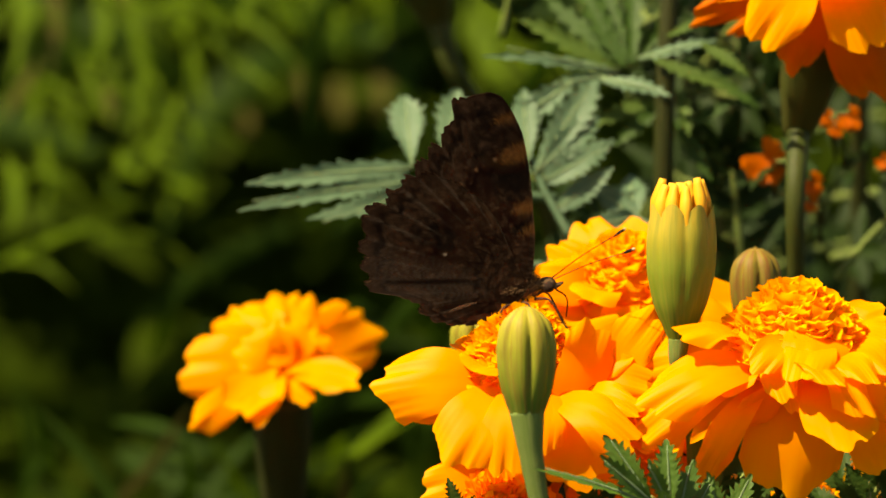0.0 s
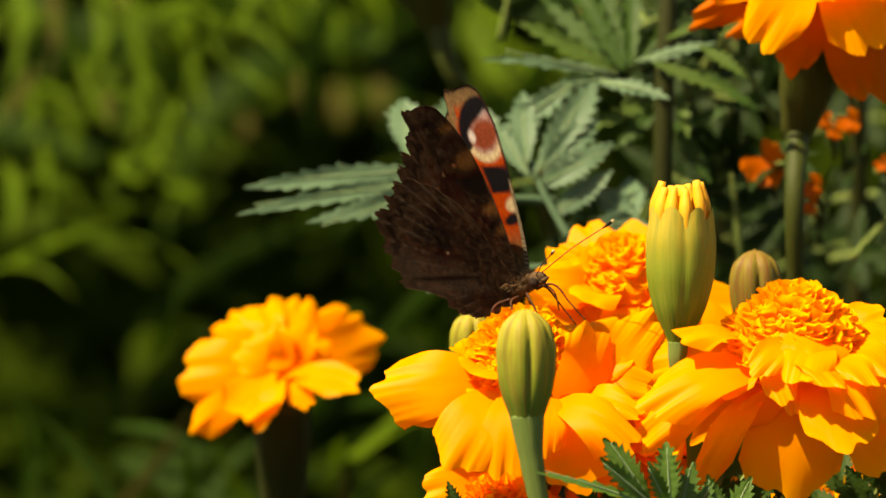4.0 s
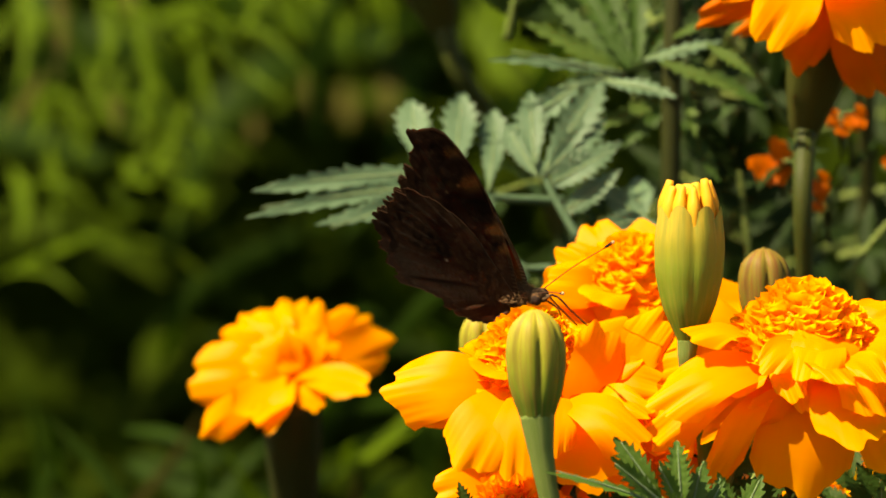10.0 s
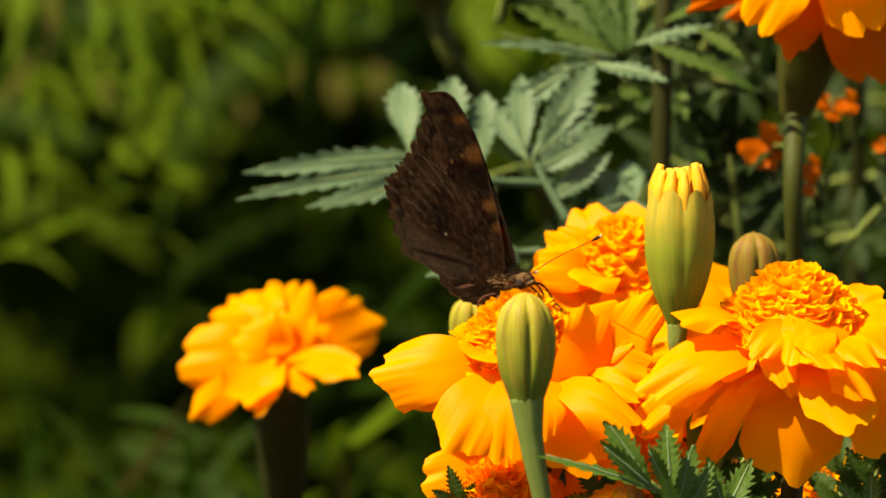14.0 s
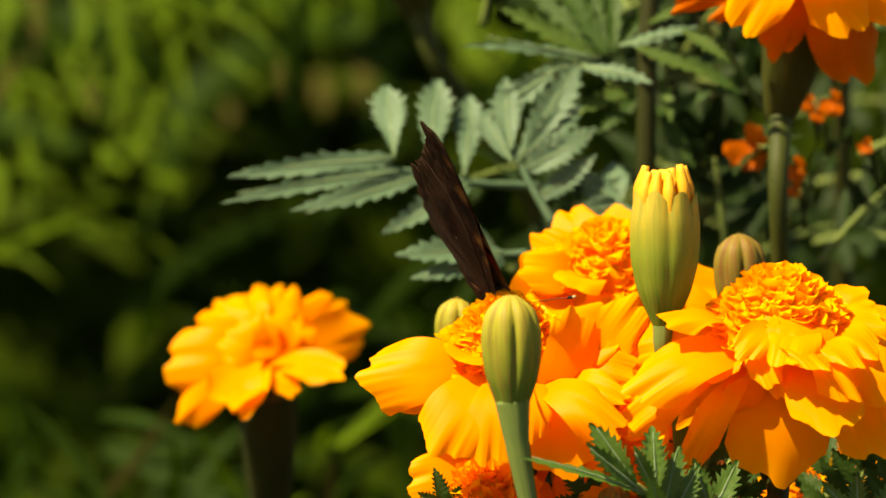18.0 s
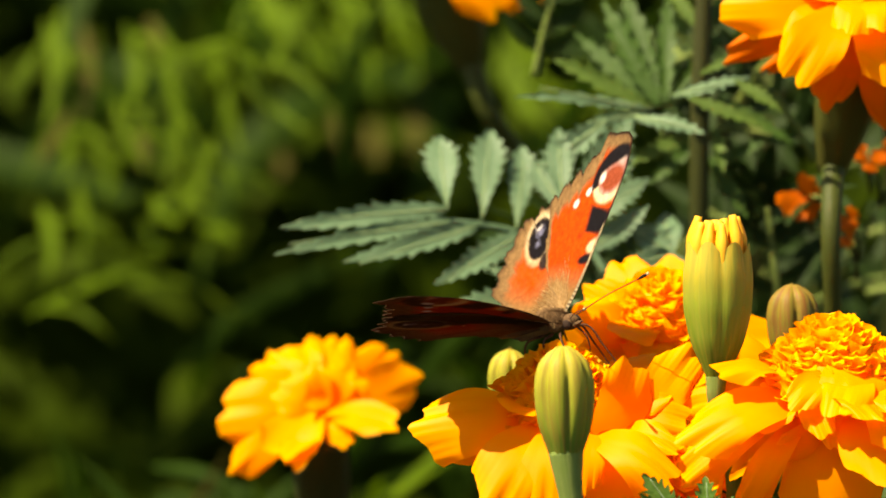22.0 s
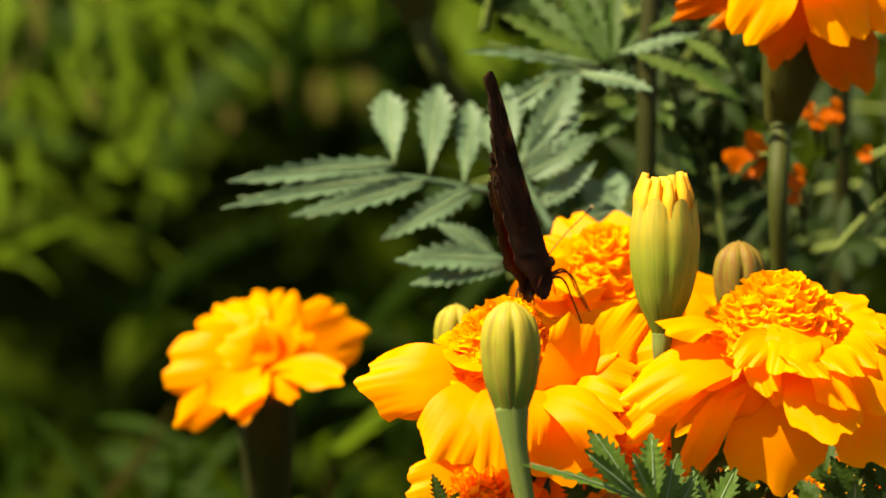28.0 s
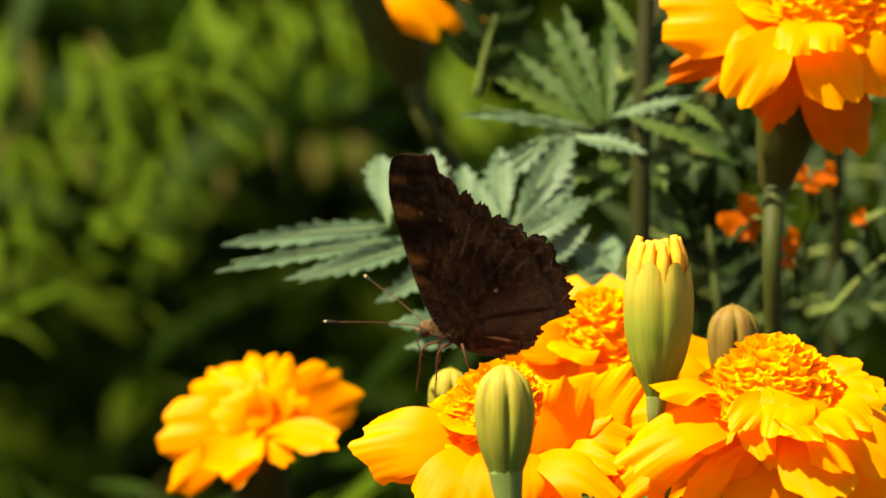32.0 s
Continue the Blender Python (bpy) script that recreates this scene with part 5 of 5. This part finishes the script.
def upper_fore(x, h, a, s, grain):
    r = math.hypot(x, h)
    c = blend(RED, (0.44, 0.048, 0.008), grain)
    c = blend(c, FUZZ, soft(r - 0.12 * max(0.0, a - 95), 6.0, 4.5))
    # tan outer margin with a darker rim
    if a > 79:
        edge = 0.83 if a > 92 else 0.90
        c = blend(c, blend(TAN, BROWN, 0.6 * grain), soft(edge - s, 0.0, 0.06))
        c = blend(c, BROWN, soft(0.965 - s, 0.0, 0.04) * 0.7)
    c = blend(c, (0.30, 0.035, 0.008), soft(off(x, h, 93, 13.5, 0.8, 1.3), 0.7, 0.7) * 0.7)
    # along the front edge: black patch, cream bar, small black bar
    c = blend(c, BLACK, soft(max(abs((h - 15.6) * 0.92 + (x - 2.2) * 0.28), abs(x - 4.4) * 0.48), 2.05, 0.5))
    c = blend(c, CREAM, soft(off(x, h, 71.5, 11.6, 0.8, 1.3), 1.45, 0.6))
    c = blend(c, BLACK, soft(off(x, h, 75.5, 9.3, 0.55, 1.3), 1.15, 0.5))
    # the eyespot at the tip
    ex, eh = spot(81.5, 23.4)
    d = math.hypot((x - ex) * 0.92, (h - eh) * 0.88)
    lean = (h - eh) * 0.95 - (x - ex) * 0.35
    c = blend(c, CREAM if lean < -0.3 else BLACK, soft(d, 4.3 + (0.6 if lean > -0.3 else 0.0), 0.5))
    c = blend(c, blend(WHITE, (0.42, 0.20, 0.18), 0.35 + 0.6 * grain), soft(d, 3.1, 0.5) * soft(lean - 2.0, 0.0, 0.7))
    c = blend(c, (0.26, 0.055, 0.026), soft(math.hypot((x - ex - 0.2) * 0.75, h - eh + 0.6), 2.5, 1.2))
    c = blend(c, WHITE, soft(math.hypot(x - ex + 2.7, (h - eh) * 0.8), 0.75, 0.5) * 0.9)
    for g, q in ((95.5, 21.3), (103.5, 20.2)):
        c = blend(c, WHITE, soft(off(x, h, g, q), 0.72, 0.3))
    # striped front edge near the root
    inward = front_gap(r, a)
    if r < 15.0 and inward < 1.0 - 0.03 * r:
        c = blend(BLACK, CREAM, 0.70 if math.sin(r * 9.0) > -0.05 else 0.03)
    elif inward < 0.45 and r < 27.0:
        c = blend(c, BLACK, 0.7)
    return c


def upper_hind(x, h, a, s, grain):
    c = blend(RED, (0.42, 0.075, 0.016), grain)
    c = blend(c, FUZZ, soft(math.hypot(x, h), 10.5, 5.0))
    c = blend(c, FUZZ, soft(158 - a, 0.0, 14.0) * 0.9)
    c = blend(c, blend(TAN, BROWN, 0.6 * grain), soft(0.80 - s, 0.0, 0.09))
    c = blend(c, BROWN, soft(0.95 - s, 0.0, 0.05) * 0.8)
    ex, eh = spot(130.5, 20.2)
    ux, uh = spot(118, 1.0)
    lx, lh = (x - ex) * ux + (h - eh) * uh, (x - ex) * uh - (h - eh) * ux
    d = math.hypot(lx * 0.72, lh)
    c = blend(c, CREAM, soft(d, 3.6, 1.0) * 0.85)
    c = blend(c, (0.03, 0.02, 0.018), soft(off(x, h, 131, 14.6, 0.9, 0.9), 1.5, 0.6))
    c = blend(c, BLACK, soft(d, 2.95, 0.4))
    c = blend(c, BLUE, soft(math.hypot(lx - 1.4, lh * 0.9 - 0.2), 1.0, 0.7) * (0.2 + 0.6 * grain))
    c = blend(c, BLUE, soft(math.hypot(lx + 0.8, lh + 0.5), 0.6, 0.6) * 0.55)
    c = blend(c, WHITE, soft(abs(lx - 2.2), 0.25, 0.3) * soft(abs(lh), 0.8, 0.4) * 0.8)
    return c


def under(x, h, a, s, grain, fore):
    """The dark underside: fine cross lines, jagged dark bands, ochre flecks at the front edge."""
    r = math.hypot(x, h)
    f = (a - 58) / 128.0
    fine = 0.5 + 0.5 * noise.fractal((x * 2.6, h * 2.6, 9.0), 1.0, 2.0, 2)
    c = blend((0.011, 0.0075, 0.0055), (0.105, 0.066, 0.043), max(0.0, grain * 0.6 + fine * 0.4) ** 2.0)
    lines = 0.5 + 0.5 * math.sin(r * 7.5 + 6.0 * noise.noise((x * 0.55, h * 0.55, 3.0)))
    c = blend(c, (0.016, 0.010, 0.007), lines ** 2 * 0.8)
    wave = r - 17.0 - 2.6 * noise.noise((f * 26, 0.0, 8.0)) + 9.0 * (f - 0.5)
    c = blend(c, (0.004, 0.003, 0.003), soft(abs(wave), 0.55, 0.4) * 0.97)
    c = blend(c, (0.012, 0.008, 0.006), soft(-wave, 3.2, 2.0) * soft(wave, 0.0, 0.5) * 0.65)
    wave = r - 10.5 - 2.4 * noise.noise((f * 20, 5.0, 2.0)) + 3.0 * f
    c = blend(c, (0.005, 0.003, 0.003), soft(abs(wave), 0.42, 0.4) * 0.9)
    if a > 88:
        c = blend(c, (0.12, 0.072, 0.044), soft(0.74 - s, 0.0, 0.10) * 0.35 * (0.2 + grain))
        veins = abs(math.sin(a * (0.52 if fore else 0.46)))
        stripe = soft(veins, 0.10 if fore else 0.24, 0.16) * soft(0.66 - s, 0.0, 0.2)
        # pale lines along the veins; on the hindwing they also paint in glints
        c = blend(c, (0.16, 0.13, 0.11) if fore else (0.22, 0.20, 0.165), stripe * (0.16 if fore else 0.10 + 0.45 * fine * grain))
        c = blend(c, (0.006, 0.005, 0.005), soft(abs(veins - 0.6), 0.16, 0.1) * soft(0.82 - s, 0.0, 0.08) * 0.45 * grain)
        c = blend(c, (0.20, 0.14, 0.09), soft(abs(s - 0.865), 0.006, 0.012) * 0.5 * fine)
    if a > (84 if fore else 118):
        c = blend(c, (0.005, 0.004, 0.004), soft(abs(s - 0.90), 0.016, 0.03) * 0.8)
        c = blend(c, (0.11, 0.065, 0.04), soft(0.975 - s, 0.0, 0.02) * 0.5)
    if fore:
        for g, q, w in ((75.5, 21.0, 1.9), (72.0, 12.5, 1.3), (79, 26.5, 1.0), (68, 9.0, 0.8)):
            c = blend(c, (0.30, 0.145, 0.045), soft(off(x, h, g, q, 0.6, 1.4) + 1.6 * (0.5 - fine), w, 1.0) * (0.2 + 0.6 * fine))
        c = blend(c, (0.008, 0.006, 0.005), soft(off(x, h, 77, 16.8, 0.7, 1.2), 2.2, 0.8) * 0.8)
        for g, q in ((86, 20.5), (95, 20.0), (104, 19.0)):
            c = blend(c, (0.34, 0.22, 0.12), soft(off(x, h, g, q), 0.28, 0.25) * 0.8)
        if a < 71 and s > 0.88:
            c = blend(c, (0.24, 0.16, 0.10), 0.7 if math.sin(r * 8.0) > 0.2 else 0.0)
    else:
        # grey sheen of the lower hindwing, painted into the scales
        c = blend(c, (0.135, 0.122, 0.100), soft(abs(a - 158), 12, 10) * soft(abs(s - 0.66), 0.32, 0.2) * (0.08 + 0.75 * lines * fine))
        c = blend(c, (0.005, 0.004, 0.004), soft(abs(h - 0.33 * -x - 1.2), 0.4, 0.5) * soft(abs(r - 15), 6, 3) * 0.85)
        c = blend(c, (0.40, 0.34, 0.27), soft(off(x, h, 139, 13.8), 0.24, 0.2))
    return tuple(v * k for v, k in zip(c, (0.76, 0.64, 0.55)))


BROWN_RIM = (0.04, 0.024, 0.015)


def wing(name, rows, fore, side, parent):
    """A wing spread flat: two skins of scales on a thin blade. side: +1 the left wing, -1 the right."""
    na, ns = 150, 96
    pts, cols, glow = [], [], []
    lift = 0.0 if fore else -0.00022
    for skin in (1, -1):
        for i in range(na):
            f = 1 - i / (na - 1)
            a = rows[0][0] + (rows[-1][0] - rows[0][0]) * i / (na - 1)
            reach = outline(rows, a, 0.0 if a < 90 and fore else 0.055)
            for j in range(ns):
                s = j / (ns - 1)
                r = max(0.4, reach * s)
                x, h = r * math.cos(radians(a)), r * math.sin(radians(a))
                bow = 0.00058 * math.sin(math.pi * min(1.0, r / 31.0))
                pts.append((x / 1000, side * h / 1000, lift + bow + skin * 0.00005))
                grain = 0.5 + 0.5 * noise.fractal((x * 1.1, h * 1.1, 1.7 + fore), 1.0, 2.0, 4)
                grain = min(1.0, max(0.0, (grain - 0.5) * 2.0 + 0.5))
                top = (upper_fore if fore else upper_hind)(x, h, a, s, grain)
                if s > 0.985 or i in (0, na - 1):
                    top = BROWN_RIM
                cols.append(top if skin > 0 else under(x, h, a, s, grain, fore))
                glow.append(blend(top, (0.20, 0.06, 0.02), 0.45))
    quads = grid_faces(na, ns)
    faces = quads + [tuple(v + na * ns for v in q[::-1]) for q in quads]
    k = na * ns
    rim = [j for j in range(ns)] + [i * ns + ns - 1 for i in range(1, na)] + [(na - 1) * ns + j for j in range(ns - 2, -1, -1)]
    faces += [(a, b, b + k, a + k) for a, b in zip(rim, rim[1:])]
    if side < 0:
        faces = [q[::-1] for q in faces]
    ob = part(name, (pts, faces, None), SCALES, parent)
    for word, values in (("scales", cols), ("glow", glow)):
        layer = ob.data.color_attributes.new(word, "FLOAT_COLOR", "POINT")
        layer.data.foreach_set("color", np.array([(*c, 1.0) for c in values], dtype=np.float32).ravel())
    return ob


def wing_fur(side, parent, seed):
    """Tawny hairs that lie along the root of a wing's upper side."""
    r = random.Random(seed)
    out = []
    for _ in range(620):
        a, q = r.uniform(100, 178), r.uniform(0.6, 9.5) * r.uniform(0.6, 1.0)
        x, h = spot(a, q)
        dx, dh = spot(a + r.uniform(-14, 14), r.uniform(1.2, 2.6))
        rise = [-0.0002 + 0.00058 * math.sin(math.pi * min(1.0, math.hypot(x + dx * k, h + dh * k) / 31.0)) for k in (0.0, 0.5, 1.0)]
        out.append(tube([(x * mm, side * h * mm, rise[0] + 0.0001), ((x + dx * 0.5) * mm, side * (h + dh * 0.5) * mm, rise[1] + 0.00030), ((x + dx) * mm, side * (h + dh) * mm, rise[2] + r.uniform(0.0001, 0.0003))], [0.00004, 0.000035, 0.00001], 3, 3))
    return part("wing_fur", joined(out), TAWNY, parent, "tawny hairs at the wing root")


def ellipsoid(centre, axis, radii, nu=14, nv=16):
    axis = Vector(axis).normalized()
    a1 = axis.orthogonal().normalized()
    a2 = axis.cross(a1)
    pts, uvs = [], []
    for i in range(nu):
        p = math.pi * (i + 0.02) / (nu - 0.96)
        for j in range(nv):
            q = 2 * math.pi * j / nv
            pts.append(Vector(centre) + axis * (radii[0] * -math.cos(p)) + (a1 * math.cos(q) + a2 * math.sin(q)) * (radii[1] * math.sin(p)))
            uvs.append((i / nu, j / nv))
    return pts, grid_faces(nu, nv, wrap=True) + [tuple(range(nv))[::-1], tuple((nu - 1) * nv + j for j in range(nv))], uvs


def hairs(centre, radii, count, length, seed):
    """Short fur round a body."""
    r = random.Random(seed)
    out = []
    for _ in range(count):
        d = Vector((r.gauss(0, 1), r.gauss(0, 1), r.gauss(0, 1))).normalized()
        p = Vector((centre[0] + d.x * radii[0], centre[1] + d.y * radii[1], centre[2] + d.z * radii[1]))
        out.append(tube([p, p + Vector((d.x - 0.5, d.y * 0.5, d.z + 0.15)).normalized() * length * r.uniform(0.6, 1.3)], [0.00004, 0.000012], 3, 2))
    return joined(out)


def moved(shape):
    return [BODY @ Vector(p) for p in shape[0]], shape[1], shape[2]


BUTTERFLY = thing("butterfly", (0, 0, 0), "peacock butterfly, orange eyespotted upperside and dark brown underside", "butterfly")
mm = 0.001
BODY = pose(-1.8 * mm, 0, 1.2 * mm, 0, 7, 0)
part("thorax", moved(ellipsoid((0.4 * mm, 0, -1.1 * mm), (1, 0, 0.05), (3.9 * mm, 1.45 * mm))), FUR, BUTTERFLY, "furry brown thorax")
part("thorax_fur", moved(hairs((0.4 * mm, 0, -1.0 * mm), (3.8 * mm, 1.4 * mm), 2000, 0.7 * mm, 5)), SADDLE, BUTTERFLY)
part("abdomen", moved(tube([(-2.5 * mm, 0, -1.2 * mm), (-6.5 * mm, 0, -1.6 * mm), (-10.5 * mm, 0, -2.2 * mm), (-13.5 * mm, 0, -3.0 * mm)], [1.1 * mm, 1.25 * mm, 1.15 * mm, 0.45 * mm], 16, 20)), BELLY, BUTTERFLY, "reddish brown abdomen")
HEAD = part("head", moved(ellipsoid((4.9 * mm, 0, -1.4 * mm), (1, 0, 0), (1.4 * mm, 1.2 * mm))), FUR, BUTTERFLY, "small brown head")
part("palp", moved(tube([(5.8 * mm, 0.3 * mm, -2.0 * mm), (7.4 * mm, 0.2 * mm, -1.6 * mm)], [0.5 * mm, 0.12 * mm], 8, 6)), FUR, HEAD)
part("palp", moved(tube([(5.8 * mm, -0.3 * mm, -2.0 * mm), (7.4 * mm, -0.2 * mm, -1.6 * mm)], [0.5 * mm, 0.12 * mm], 8, 6)), FUR, HEAD)
part("proboscis", moved(tube([(6.0 * mm, 0, -2.4 * mm), (7.4 * mm, 0, -4.0 * mm), (6.8 * mm, 0, -7.0 * mm)], [0.16 * mm, 0.13 * mm, 0.1 * mm], 6, 10)), HORN, HEAD)
for side in (1, -1):
    part("eye", moved(ellipsoid((5.1 * mm, side * 1.05 * mm, -1.6 * mm), (0, side, 0.1), (0.55 * mm, 0.85 * mm))), EYE, HEAD)
    root, end = Vector((5.6 * mm, side * 0.5 * mm, -0.8 * mm)), Vector((17.0 * mm, side * 6.0 * mm, 2.4 * mm))
    shaft = part("antenna", moved(tube([root, root.lerp(end, 0.5) + Vector((0, 0, 0.3 * mm)), end], [0.09 * mm, 0.08 * mm, 0.09 * mm], 6, 14)), HORN, BUTTERFLY)
    along = (end - root).normalized()
    part("club", moved(tube([end - along * 0.3 * mm, end + along * 0.7 * mm, end + along * 1.6 * mm], [0.11 * mm, 0.26 * mm, 0.24 * mm], 8, 8)), CLUB, shaft, "black antenna club")
    part("club_tip", moved(ellipsoid(end + along * 1.7 * mm, along, (0.35 * mm, 0.27 * mm), 6, 8)), TIP, shaft)
    for k, (x0, x1, x2, y2) in enumerate(((2.6, 4.6, 7.2, 3.4), (0.6, 1.4, 3.2, 4.6), (-1.2, -3.0, -4.6, 4.4))):
        hip, knee, shin, toe = Vector((x0 * mm, side * 1.0 * mm, -3.0 * mm)), Vector((x1 * mm, side * y2 * 0.8 * mm, -3.2 * mm)), Vector(((x1 + x2) * 0.5 * mm, side * y2 * mm, -6.8 * mm)), Vector((x2 * mm, side * (y2 + 0.6) * mm, -10.6 * mm))
        part("leg", moved(tube([hip, knee, shin, toe], [0.26 * mm, 0.18 * mm, 0.13 * mm, 0.10 * mm], 7, 16)), HORN, BUTTERFLY)
WINGS = {}
for side, word in ((1, "left"), (-1, "right")):
    WINGS[word] = [wing("hindwing", HIND, 0, side, BUTTERFLY), wing("forewing", FORE, 1, side, BUTTERFLY)]
    wing_fur(side, WINGS[word][0], 40 + side)


# ---------------------------------------------------------------- flowers that sway before the lens
def near_flower(label, seed):
    H = Vector((0, 0, 0.30))
    petals = []
    for k in range(9):
        a = k * 0.698
        out = Vector((math.cos(a), math.sin(a), -0.25))
        petals.append((H + out * 0.022, 15, UP + out * 0.3, 0.12, 0.0))
    return marigold(label, H, UP, (12, 8, 5.2), petals, 10, [Vector((0.002, 0, 0.16)), Vector((0.0, 0, -0.2))], seed=seed, mat=YELLOW, count=60, group="swaying marigolds")


LOW_FLOWER = near_flower("yellow-orange marigold swaying close to the lens", 83)
SIDE_FLOWER = near_flower("yellow-orange marigold swinging past in the wind", 89)


# ---------------------------------------------------------------- what moves
def perch(a, b, d, roll, pitch, yaw):
    p = at(a, b, d)
    return pose(p.x, p.y, p.z, roll, pitch, yaw)


def motions():
    # seconds, hinge of the wings in the bed (mm), roll, pitch and heading (degrees)
    stands = [
        (0, 12.9, -5.6, 0, -2, -18, 6),
        (0.6, 12.9, -5.4, 0, -2, -20, 4),
        (1, 10, -2.2, 0, -4, -44, -28),
        (1.5, 10.2, -2.3, 0, -4, -44, -30),
        (2, 11.9, -2.2, 0, -2, -47, -16),
        (2.4, 11.2, -1.2, 0, 2, -52, -38),
        (3, 11.1, 0.4, 0, 0, -56, -43),
        (3.5, 11.8, -2.4, 0, 6, -40, -46),
        (5.5, 12.8, -5.8, 0, 14, -21, -50),
        (6, 12.7, -6.1, 0, 15, -20, -50),
        (7, 10.7, -5.3, 0, 15, -26, -53),
        (8, 12.7, -6.7, 0, 18, -16, -51),
        (9, 11.2, -7.0, 0, 16, -17, -52),
        (10, 11.0, -6.4, 0, 25, -20, -48),
        (11, 8.0, -5.6, 0, 19, -26, -65),
        (12, 10.8, -6.3, 0, 25, -13, -58),
        (13, 9.5, -7.9, 0, 23, -14, -58),
        (14, 10.6, -6.4, 0, 15, -19, -54),
        (14.5, 10.6, -7.4, 0, 17, -14, -58),
        (16.5, 11.8, -9.4, 0, 22, -3, -64),
        (17, 11.8, -9.6, 0, 23, -2, -65),
        (18, 11.8, -9.7, 0, 23, -1, -72),
        (18.5, 11.6, -10.6, 0, 23, -1, -78),
        (19, 11.2, -11.7, 0, 22, -1, -80),
        (20, 11.1, -6.8, 0, 25, -7, -75),
        (21, 11.6, -11.4, 0, 24, -8, -77),
        (21.7, 11.6, -8.5, 0, 22, -14, -68),
        (22, 11.9, -4.7, 0, 14, -21, -53),
        (22.3, 15.2, -5.1, 0, 15, -20, -42),
        (22.6, 16.9, -5.1, 0, 12, -18, -38),
        (23, 19.9, -8.3, 0, 1, -4, -29),
        (23.2, 22.9, -2.5, 14, 14, -15, -4),
        (23.5, 24.7, -1.5, 18, 18, -20, 14),
        (24, 24.8, -1.4, 22, 18, -21, 20),
        (24.4, 25.9, 0.3, 24, 0, -26, 36),
        (24.7, 25.2, 0.1, 24, 8, -20, 38),
        (25, 22.5, -1.1, 22, 9, -13, 55),
        (25.5, 22.1, -0.8, 18, 0, -12, 72),
        (27.5, 18.3, -3.0, 14, 9, -10, 76),
        (27.6, 18.6, -1.0, 14, -2, -12, 82),
        (27.7, 18.8, -0.4, 14, -4, -11, 79),
        (27.8, 16.6, -2.8, 14, 8, -8, 86),
        (28, 17.5, -2.9, 14, -15, -4, 83),
        (29, 16.8, -1.7, 14, -15, -14, 90),
        (29.7, 14.5, -2.2, 14, -6, -9, 98),
        (30, 11.3, -2.6, 14, 3, -6, 107),
        (30.5, 9.0, -2.8, 14, -4, -5, 116),
        (31, 6.4, -3.1, 14, -11, -4, 126),
        (31.5, 3.8, -2.8, 14, -15, -5, 146),
        (32, 3.6, -2.8, 14, -18, -3, 152),
    ]
    walk(BUTTERFLY, [(t, perch(*v)) for t, *v in stands])
    # seconds, how far the left and the right wings are raised (degrees from flat)
    beats = [
        (0, 92.3, 92.3),
        (1.8, 92.3, 92.3),
        (1.9, 66, 66),
        (2, 28, 51),
        (2.1, 48, 48),
        (2.25, 92.3, 92.3),
        (3.1, 92.3, 92.3),
        (3.2, 76, 76),
        (3.3, 52, 52),
        (3.4, 30, 30),
        (3.5, 28, 28),
        (3.8, 80, 80),
        (5.5, 92.3, 92.3),
        (21.75, 92.3, 92.3),
        (21.9, 58, 58),
        (22, 42, 30),
        (22.1, 38, 38),
        (22.2, 82, 82),
        (22.6, 92.3, 92.3),
        (22.7, 80, 80),
        (22.8, 58, 46),
        (22.9, 36, 6),
        (23, 36, 4),
        (23.1, 60, 46),
        (23.2, 92.3, 92.3),
        (24.05, 92.3, 92.3),
        (24.2, 58, 58),
        (24.3, 36, 36),
        (24.4, 32, 39),
        (24.5, 56, 56),
        (24.6, 92.3, 92.3),
        (24.85, 92.3, 92.3),
        (25, 84, 84),
        (25.2, 12, 12),
        (25.35, 50, 50),
        (25.5, 92.3, 92.3),
        (26.2, 92.3, 92.3),
        (27.3, 70, 70),
        (27.5, 19, 67),
        (27.6, -8, 3),
        (27.7, 1, 6),
        (27.8, 30, 66),
        (27.9, 84, 90),
        (28, 92.3, 92.3),
        (32, 92.3, 92.3),
    ]
    for w in WINGS["left"]:
        walk(w, [(t, pose(0, 0.0014, 0, l, 0, 0)) for t, l, r in beats])
    for w in WINGS["right"]:
        walk(w, [(t, pose(0, -0.0014, 0, -r, 0, 0)) for t, l, r in beats])
    # the near flowers: seconds, where the bloom's heart swings (mm)
    for flower, rows in ((LOW_FLOWER, [
        (0, 25.5, -68.9, -420),
        (12.4, 25.5, -68.9, -420),
        (13, 24.6, -50.6, -420),
        (13.45, 25.5, -60.3, -420),
        (14, 25.5, -58.4, -420),
        (14.4, 25.5, -65.4, -420),
        (18.3, 24.7, -68.9, -420),
        (19, 26.3, -58.3, -420),
        (19.5, 24.7, -68, -420),
        (32, 25.5, -68.9, -420),
    ]), (SIDE_FLOWER, [
        (0, 126.4, -25.8, -420),
        (12.2, 122.1, -25.8, -420),
        (12.6, 85, -27.5, -420),
        (13, 122.1, -25.8, -420),
        (23.7, 122.1, -25.8, -420),
        (24, 85.0, -18.5, -420),
        (24.1, 83.4, -18.0, -420),
        (24.2, 82.0, -18.0, -420),
        (24.3, 85.4, -19.0, -420),
        (24.5, 122.1, -25.8, -420),
        (32, 126.4, -25.8, -420),
    ])):
        walk(flower, [(t, Matrix.Translation(at(a, b, d) - Vector((0, 0, 0.30)))) for t, a, b, d in rows])


motions()
